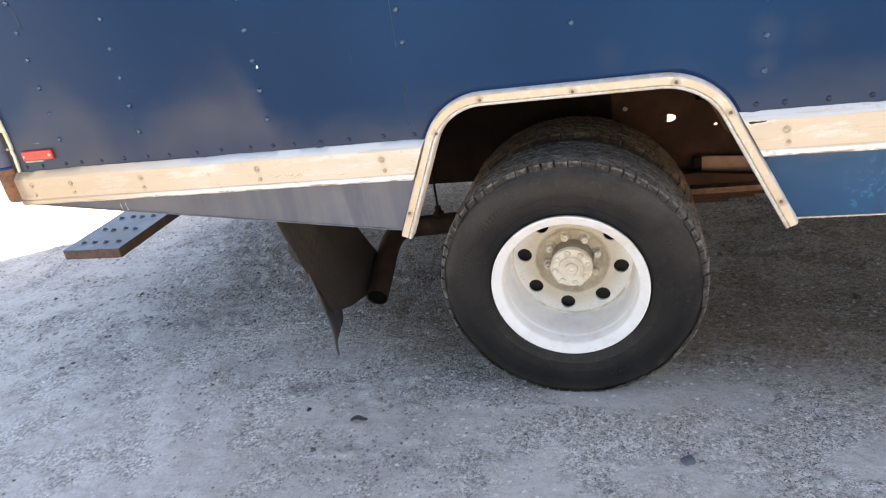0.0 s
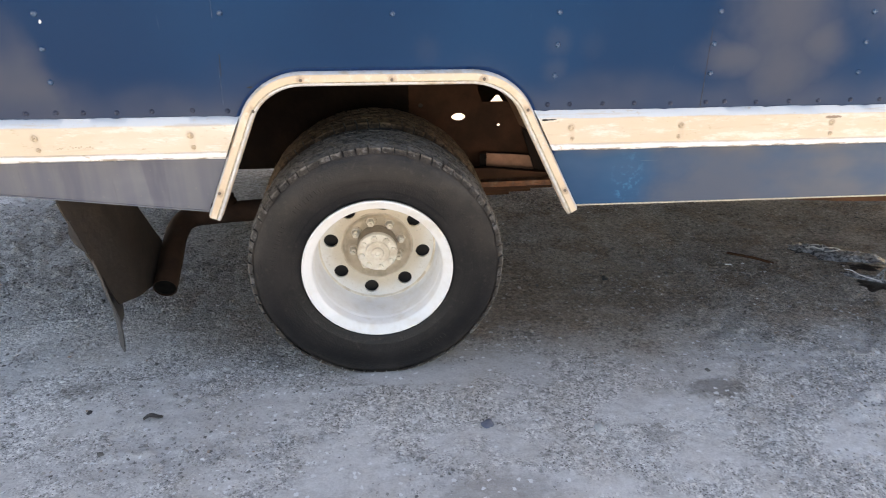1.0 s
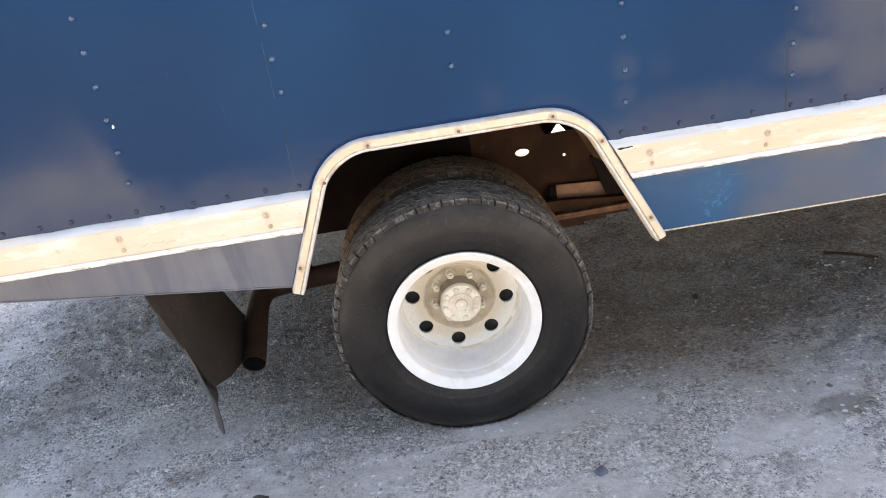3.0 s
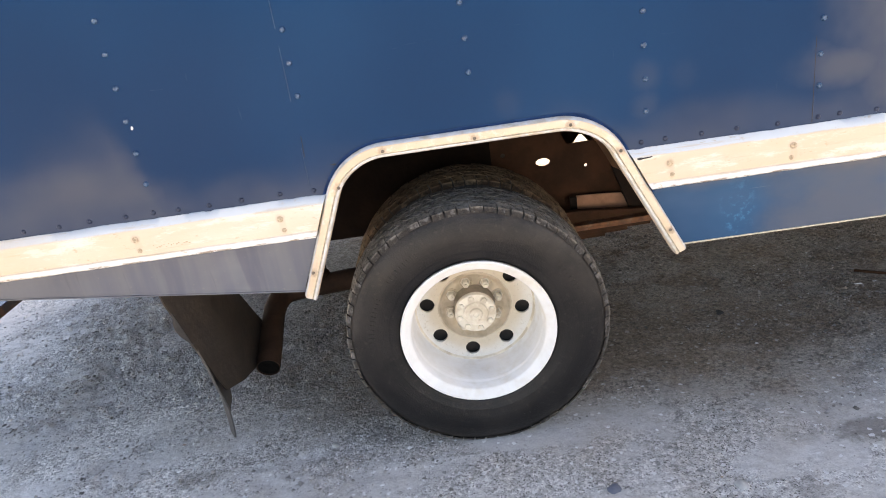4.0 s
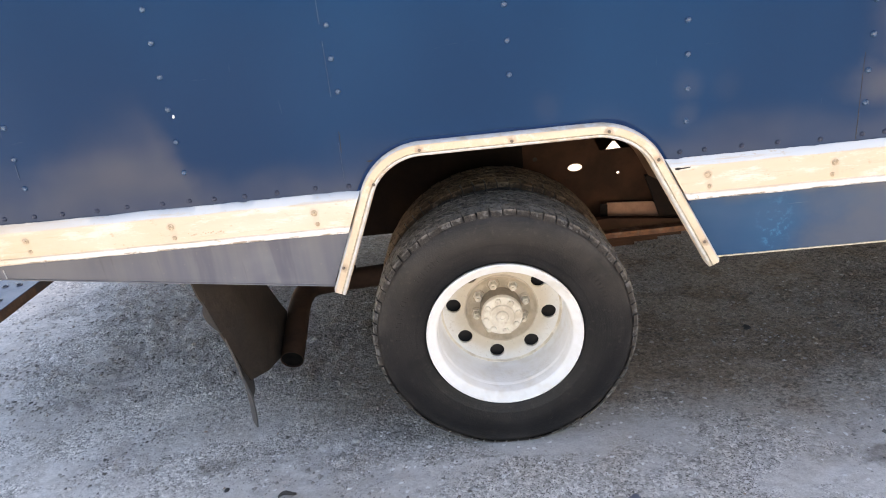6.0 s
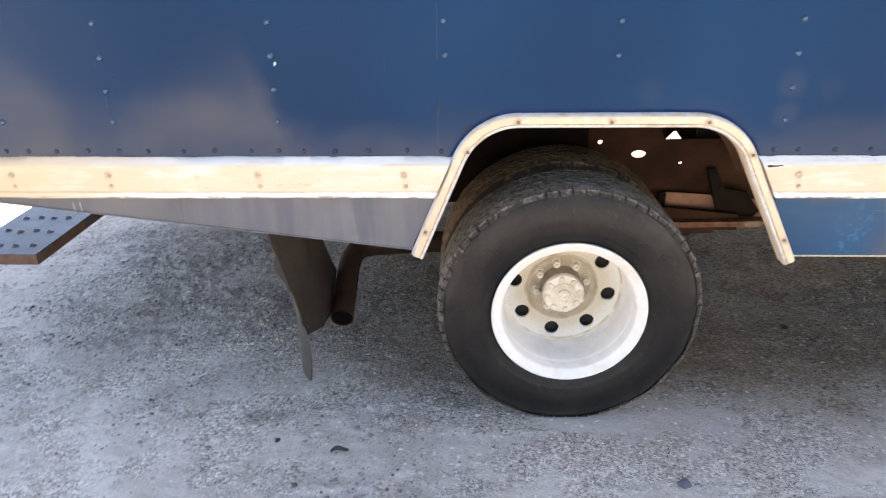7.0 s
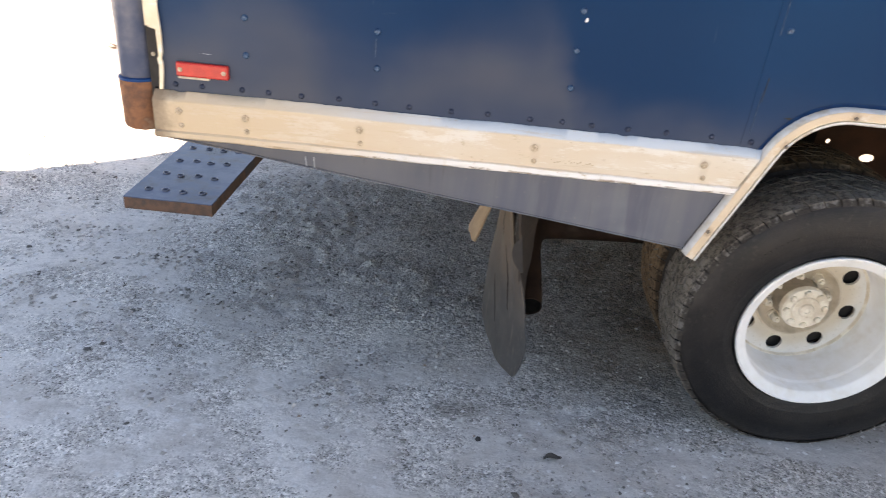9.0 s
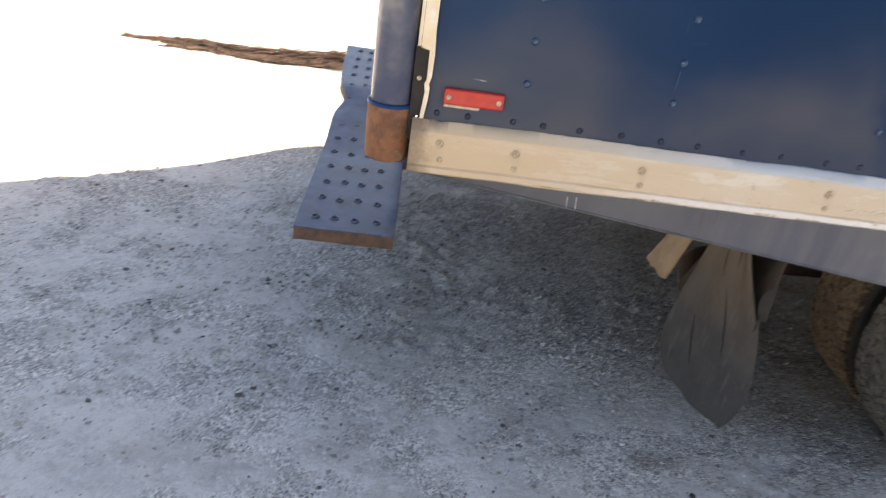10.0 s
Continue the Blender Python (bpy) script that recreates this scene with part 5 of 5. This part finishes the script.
def shod(rim, label):
    tagged(again(TY, (0, 0, 0), rim), label)
    if len(TREAD) < 2:
        me = TREAD[0].data.copy()
        me.materials.clear()
        me.materials.append(TREADBROWN)
        TREAD.append(new("tread", me))
        TREAD[1].parent = rim
        tagged(TREAD[1], "brown dusted tread blocks", kind="stuff")
    else:
        tagged(again(TREAD[1], (0, 0, 0), rim), "brown dusted tread blocks", kind="stuff")


def wheel(at, tyre_data=None):
    """A dished dual wheel: rim, disc, nuts, hub and tyre. Its own y runs into the truck; 0 is the tyre's middle."""
    rim = part("wheel", lathe([(0.226, 0.090), (0.231, -0.086), (0.2365, -0.091), (0.2380, -0.096), (0.2368, -0.1005), (0.2335, -0.1020), (0.2290, -0.1005), (0.2225, -0.0950), (0.2120, -0.0900), (0.2068, -0.0865), (0.2055, -0.083),
                                (0.2050, -0.050), (0.2044, -0.047), (0.2016, -0.041), (0.2012, -0.038), (0.2010, -0.004), (0.2008, 0.006), (0.2006, 0.012), (0.2004, 0.050), (0.1998, 0.0560), (0.1985, 0.063), (0.1968, 0.077), (0.1930, 0.0838), (0.1880, 0.0853), (0.186, 0.094),
                                (0.210, 0.096)], 96, closed=True), RIMWHITE, van, "white painted dished steel wheel", True, at)
    ang = [radians(-99 + 45 * k) for k in range(8)]
    holes = [circle(0.1560 * math.cos(a), 0.1560 * math.sin(a), 0.0242, 22) for a in ang]
    disc = part("disc", perforated(circle(0, 0, 0.194, 72), [circle(0, 0, 0.1215, 60)] + holes, 0.085, 0.094), DISCMAT, rim, "dusty cream wheel disc with round hand holes")
    part("weld_ring", lathe([(0.1972, 0.0768), (0.1952, 0.0776), (0.1935, 0.0808), (0.1922, 0.0832), (0.1905, 0.0840)], 72), RIMCAP, rim, "dirty weld line round the disc", True)
    part("nave", lathe([(0.1230, 0.094), (0.1220, 0.0842), (0.1195, 0.0826), (0.1165, 0.0832), (0.1130, 0.0880), (0.1075, 0.0985), (0.1010, 0.1035), (0.095, 0.1052), (0.060, 0.1055)], 72), RIMDUST, rim, "dusty recessed wheel centre", True)
    # shade on the hub's side put into a darker colour
    part("hub_barrel", lathe([(0.068, 0.106), (0.066, 0.092), (0.064, 0.086), (0.0610, 0.060), (0.0625, 0.0565)], 48), HUBSIDE, rim, "side of the hub, painted darker for its shade", True)
    part("hub", lathe([(0.0625, 0.0565), (0.0630, 0.056), (0.0665, 0.053), (0.0670, 0.038), (0.0645, 0.034), (0.041, 0.0325),
                       (0.038, 0.0285), (0.022, 0.0275), (0.0185, 0.0225), (0.0085, 0.0215), (0.0070, 0.0245), (0.0, 0.0245)], 48), RIMCAP, rim, "dusty cream hub cap", True)
    for turn, x0 in ((0.5, -0.012), (2.3, 0.004), (1.2, 0.010)):
        m4 = Matrix.Rotation(turn, 3, "Y")
        bm = boxes((x0, x0 + 0.016, 0.0250, 0.0290, -0.0032, 0.0032), bevel=0.001)
        for v in bm.verts:
            v.co = m4 @ v.co
        part("hub_rib", bm, RIMDUST, rim, "dirty cast rib on the hub face")
    nut = seat = None
    for k in range(8):
        a = radians(-99 + 22.5 + 45 * k)
        p = (0.0835 * math.cos(a), 0.1050, 0.0835 * math.sin(a))
        if nut is None:
            bm = lathe([(0.0165, 0.0), (0.0165, -0.003), (0.0135, -0.004)], 6)
            b2 = lathe([(0.0125, -0.003), (0.0122, -0.022), (0.0100, -0.025), (0.0065, -0.025), (0.0062, -0.034), (0.0, -0.035)], 6)
            me = bpy.data.meshes.new("t")
            b2.to_mesh(me)
            b2.free()
            bm.from_mesh(me)
            bpy.data.meshes.remove(me)
            nut = part("lug_nut", bm, RIMCAP, rim, "", False, p)
            seat = part("nut_seat", lathe([(0.0225, 0.001), (0.0215, -0.0018), (0.0185, -0.0022), (0.0170, -0.0006)], 24), RIMDUST, rim, "grimy ring round a wheel nut", True, p)
        else:
            again(nut, p, rim)
            again(seat, p, rim)
    cap = None
    for k in range(8):
        a = radians(10 + 45 * k)
        p = (0.0530 * math.cos(a), 0.0335, 0.0530 * math.sin(a))
        if cap is None:
            cap = part("hub_bolt", lathe([(0.0102, 0.004), (0.0102, -0.006), (0.0075, -0.0085), (0.0, -0.0085)], 6), RIMCAP, rim, "", False, p)
        else:
            again(cap, p, rim)
    if tyre_data is None:
        tyre = part("tyre", tyre_mesh(), RUBBER, rim, "dusty black tyre with blocky tread", True)
        tyre.data.materials.append(TREADMAT)
        for face in tyre.data.polygons:
            face.material_index = 1 if math.hypot(face.center.x, face.center.z) > 0.3975 else 0
        # worn moulded marks on the sidewall
        mark = None
        for start, count, radius in ((118, 9, 0.322), (150, 11, 0.322), (20, 8, 0.322), (-70, 9, 0.322)):
            for k in range(count):
                turn = radians(start + 2.6 * k)
                if mark is None:
                    mark = part("sidewall_mark", boxes((-0.0022, 0.0022, -0.0008, 0.004, -0.0075, 0.0075), bevel=0.0005), RUBBER, tyre, "worn moulded bar on the tyre wall")
                    spot = mark
                else:
                    spot = again(mark, (0, 0, 0), tyre)
                spot.location = (radius * math.cos(turn), -0.1102, radius * math.sin(turn))
                spot.rotation_euler = (0, math.pi / 2 - turn, 0)
        TREAD.append(tagged(part("tread", tread_mesh(), TREADMAT, rim, "dusty tread blocks"), kind="stuff"))
    else:
        tyre = again(tyre_data, (0, 0, 0), rim)
        tagged(tyre, "dusty black tyre with blocky tread")
    part("brake_drum", lathe([(0.07, 0.115), (0.19, 0.115), (0.19, 0.12), (0.19, 0.17), (0.0, 0.17)], 40), DARK, rim, "dark brake drum", True)
    return rim, tyre


outer, TY = wheel((0, 0.160, 0.3955))
inner_rim = part("wheel", lathe([(0.150, -0.05), (0.231, -0.088), (0.2375, -0.098), (0.2385, -0.103), (0.20, -0.06), (0.19, 0.08), (0.236, 0.09), (0.1, 0.1)], 64), RIMDUST, van, "dusty inner dual wheel", True, (0, 0.430, 0.3955))
shod(inner_rim, "dusty black inner tyre with worn tread")
far = part("wheel", lathe([(0.0, 0.0), (0.231, -0.088), (0.2375, -0.098), (0.236, 0.09), (0.0, 0.05)], 64), RIMDUST, van, "dusty wheel on the other side", True, (0, WID - 0.16, 0.3955))
shod(far, "dusty black tyre")
far2 = part("wheel", lathe([(0.0, 0.0), (0.231, -0.088), (0.2375, -0.098), (0.236, 0.09), (0.0, 0.05)], 64), RIMDUST, van, "dusty wheel on the other side", True, (0, WID - 0.430, 0.3955))
shod(far2, "dusty black tyre")

# ---- exhaust, mudflap, step ----
part("exhaust_pipe", tube([(-0.767, 0.385, 0.190), (-0.768, 0.486, 0.234), (-0.770, 0.560, 0.266), (-0.770, 0.620, 0.292), (-0.760, 0.668, 0.314), (-0.734, 0.702, 0.329), (-0.680, 0.720, 0.334), (-0.50, 0.72, 0.346), (-0.36, 0.72, 0.352), (-0.22, 0.72, 0.355)], 0.042, 28, 0.93, (0.03, -0.95, -0.30)),
     PIPE, van, "rusty brown exhaust tailpipe turned outwards", True)
# black plug in the mouth stands for the pipe's dark, sooty inside
part("pipe_bore", tube([(-0.7671, 0.389, 0.1917), (-0.7675, 0.430, 0.2095), (-0.768, 0.486, 0.234)], 0.0385, 28, 0.0, (0.03, -0.95, -0.30)), VOIDBLACK, van, "black plug standing for the dark sooty inside of the tailpipe", True)
rod = part("hanger_rod", tube([(-0.568, 0.72, 0.39), (-0.568, 0.72, 0.60), (-0.568, 0.72, 0.866)], 0.005, 8), GRIME_SHADE, van, "thin dark exhaust hanger rod")
part("clamp", lathe([(0.0, 0.378), (0.022, 0.378), (0.022, 0.394), (0.014, 0.402), (0.013, 0.420), (0.0, 0.422)], 12, "z"), GRIME_SHADE, rod, "dark pipe clamp", True, (-0.568, 0.72, 0))

# outer flap: gathered under the floor, hanging wide below with rounded corners
def flap_point(v, q, lift=0.0):
    """v runs down, q from -1 at the edge under the floor's middle to 1 at the outer edge."""
    z = 0.700 - 0.580 * v
    y_out = np.interp(z, (0.13, 0.35, 0.46, 0.55, 0.62, 0.70), (0.058, 0.050, 0.062, 0.098, 0.140, 0.175))
    y_in = np.interp(z, (0.13, 0.30, 0.45, 0.57, 0.62, 0.70), (0.405, 0.385, 0.352, 0.325, 0.300, 0.262))
    x_out = np.interp(z, (0.12, 0.26, 0.40, 0.56, 0.70), (-0.814, -0.806, -0.828, -0.872, -0.893))
    x_in = np.interp(z, (0.13, 0.40, 0.70), (-0.922, -0.918, -0.893))
    if v > 0.74:
        c = math.sqrt(max(0.0, 1 - ((v - 0.74) / 0.2605) ** 2))
        q = q * (0.62 + 0.38 * c) + 0.20 * (1 - c)
    u = (1 - q) / 2
    x, y = x_out + (x_in - x_out) * u, y_out + (y_in - y_out) * u
    bow = -0.020 * (1 - q * q) * min(1.0, v * 1.6) - 0.012 * (1 - v) ** 2 * math.cos(7.5 * q) + 0.004 * math.sin(4 * q + 3 * v) + 0.004 * noise.noise((q * 2.5, v * 5, 3.0)) - lift
    return (x + 0.95 * bow, y + 0.32 * bow, z + 0.006 * noise.noise((q * 2, 4.0, 1.0)) * v)


rows = [[flap_point(1 - (1 - j / 36) ** 1.35, i / 10 - 1) for i in range(21)] for j in range(37)]
flap = part("mudflap", sheet(rows, 0.0045), LEAF, van, "dusty gathered black rubber mudflap", True)
for v0, q0, v1, q1 in ((0.34, 0.10, 0.66, 0.42), (0.58, -0.42, 0.84, -0.14), (0.03, -0.15, 0.30, -0.05), (0.03, 0.35, 0.22, 0.28)):
    rows = []
    for k in range(13):
        u = k / 12
        w = 0.012 * math.sin(math.pi * min(0.98, max(0.04, u)))
        rows.append([flap_point(v0 + (v1 - v0) * u, q0 + (q1 - q0) * u + s * w, 0.0012) for s in (-1, 1)])
    part("slit", sheet(rows, 0.0008), GRIME_SHADE, flap, "dark crease worn into the rubber")
# stiff inner sheet beside the pipe, folded down its length
rows = []
for j in range(21):
    v = j / 20
    far_y, far_z = np.interp(v, (0, 0.5, 0.85, 1.0), (0.36, 0.48, 0.60, 0.43)), np.interp(v, (0, 0.5, 0.85, 1.0), (0.68, 0.455, 0.280, 0.186))
    near_y, near_z = 0.012 + 0.116 * v ** 1.3, 0.69 - 0.412 * v
    row = []
    for i in range(15):
        u = i / 14
        x = -0.884 + 0.054 * v + float(np.interp(u, (0, 0.30, 0.36, 1), (0, 0.054 - 0.034 * v, 0.058 - 0.036 * v, 0.024 - 0.012 * v)))
        row.append((x + 0.005 * noise.noise((u * 4, v * 5, 2.0)), near_y + (far_y - near_y) * u, near_z + (far_z - near_z) * u))
    rows.append(row)
backing = part("mudflap", sheet(rows, 0.006), BACKING, van, "stiff dark brown folded mudflap backing sheet", True)
# its outer edge, bent a little to the rear
rows = []
for j in range(13):
    v = j / 12
    w = 0.024 * math.sin(math.pi * v) ** 0.8 + 0.002
    x, y, z = -0.868 + 0.020 * v, 0.022 + 0.020 * v, 0.620 - 0.115 * v
    rows.append([(x - w * k / 4, y + 0.012 * (k / 4) ** 2, z - 0.012 * k / 4) for k in range(5)])
part("turned_edge", sheet(rows, 0.005), DARK, backing, "dark curled edge of the mudflap", True)
rows = []
for j in range(9):
    u = j / 8
    far_, near_ = Vector((-0.928 - 0.066 * u, 0.470 + 0.040 * u, 0.600 - 0.190 * u)), Vector((-0.915 - 0.060 * u, 0.385 - 0.004 * u, 0.610 - 0.204 * u))
    rows.append([far_ + (near_ - far_) * k / 5 + Vector((-0.008, 0, 0.004)) * math.sin(math.pi * k / 5) + Vector((0, 0, 0.008 * u * noise.noise((k * 0.9, 2.0, 5.0)))) for k in range(6)])
part("mudflap_tab", sheet(rows, 0.006), TAN, van, "tan bent strip of mudflap", True)
part("flap_bracket", boxes((-0.92, -0.84, 0.10, 0.60, 0.70, 0.73), (-0.90, -0.88, 0.10, 0.60, 0.72, 0.868)), UNDER, van, "brown mudflap bracket")


# rear step: a bent steel plate with raised grip rings
def step_height(y):
    return float(np.interp(y, (0.3, 0.9, 1.12, 1.30, 1.50, 1.72, 2.12), (0.483, 0.487, 0.503, 0.520, 0.560, 0.572, 0.600)))


rows = []
for j in range(55):
    y = 0.300 + 1.82 * j / 54
    z = step_height(y)
    drift = min(1.0, max(0.0, (y - 0.95) / 1.15))
    waist = 0.035 * math.exp(-((y - 1.40) / 0.10) ** 2)
    x0 = -2.054 - 0.014 * math.sin(min(1, max(0, y - 0.3)) * 1.5) - 0.062 * drift ** 1.3 + waist
    rows.append([(x0 + (-1.782 - x0) * i / 8, y, z + 0.0012 * noise.noise((i, y * 8, 2)) + (0.010 * math.sin(i * 0.8) * math.exp(-((y - 1.30) / 0.18) ** 2))) for i in range(9)])
bm = sheet(rows, 0.004)
plate = part("rear_step", bm, STEP, van, "grey-blue painted steel step with raised grip rings", True)
bm = bmesh.new()
edge = [(r[0][0], r[0][1], r[0][2]) for r in rows] + [(r[-1][0], r[-1][1], r[-1][2]) for r in rows[::-1]]
up = [bm.verts.new((x, y, z - 0.003)) for x, y, z in edge]
dn = [bm.verts.new((x, y, z - 0.040)) for x, y, z in edge]
for i in range(len(edge)):
    j = (i + 1) % len(edge)
    bm.faces.new((up[i], up[j], dn[j], dn[i]))
bmesh.ops.recalc_face_normals(bm, faces=bm.faces)
bmesh.ops.solidify(bm, geom=list(bm.faces), thickness=0.004)
part("step_edge", bm, STEPEDGE, plate, "rusty folded step edge")
ringmesh = lathe([(0.0125, 0.0), (0.0115, 0.0035), (0.0085, 0.0045), (0.0065, 0.003), (0.006, -0.001)], 16, "z")
grip = None
for j in range(14):
    for i in range(4):
        y = 0.370 + 0.129 * j + 0.006 * math.sin(3 * i + 2 * j)
        x = -2.006 + 0.0558 * i - 0.004 * j + 0.003 * math.sin(5 * i + j)
        if y > 2.09:
            continue
        if grip is None:
            grip = part("grip_ring", ringmesh, GRIP, plate, "", True, (x, y, step_height(y)))
        else:
            again(grip, (x, y, step_height(y)), plate)
for y in (0.95, 1.85):
    part("step_arm", boxes((-1.80, -1.50, y, y + 0.06, step_height(y) - 0.06, step_height(y) - 0.005), (-1.56, -1.50, y, y + 0.06, step_height(y) - 0.02, 0.866)), STEPEDGE, plate, "dark steel step bracket")
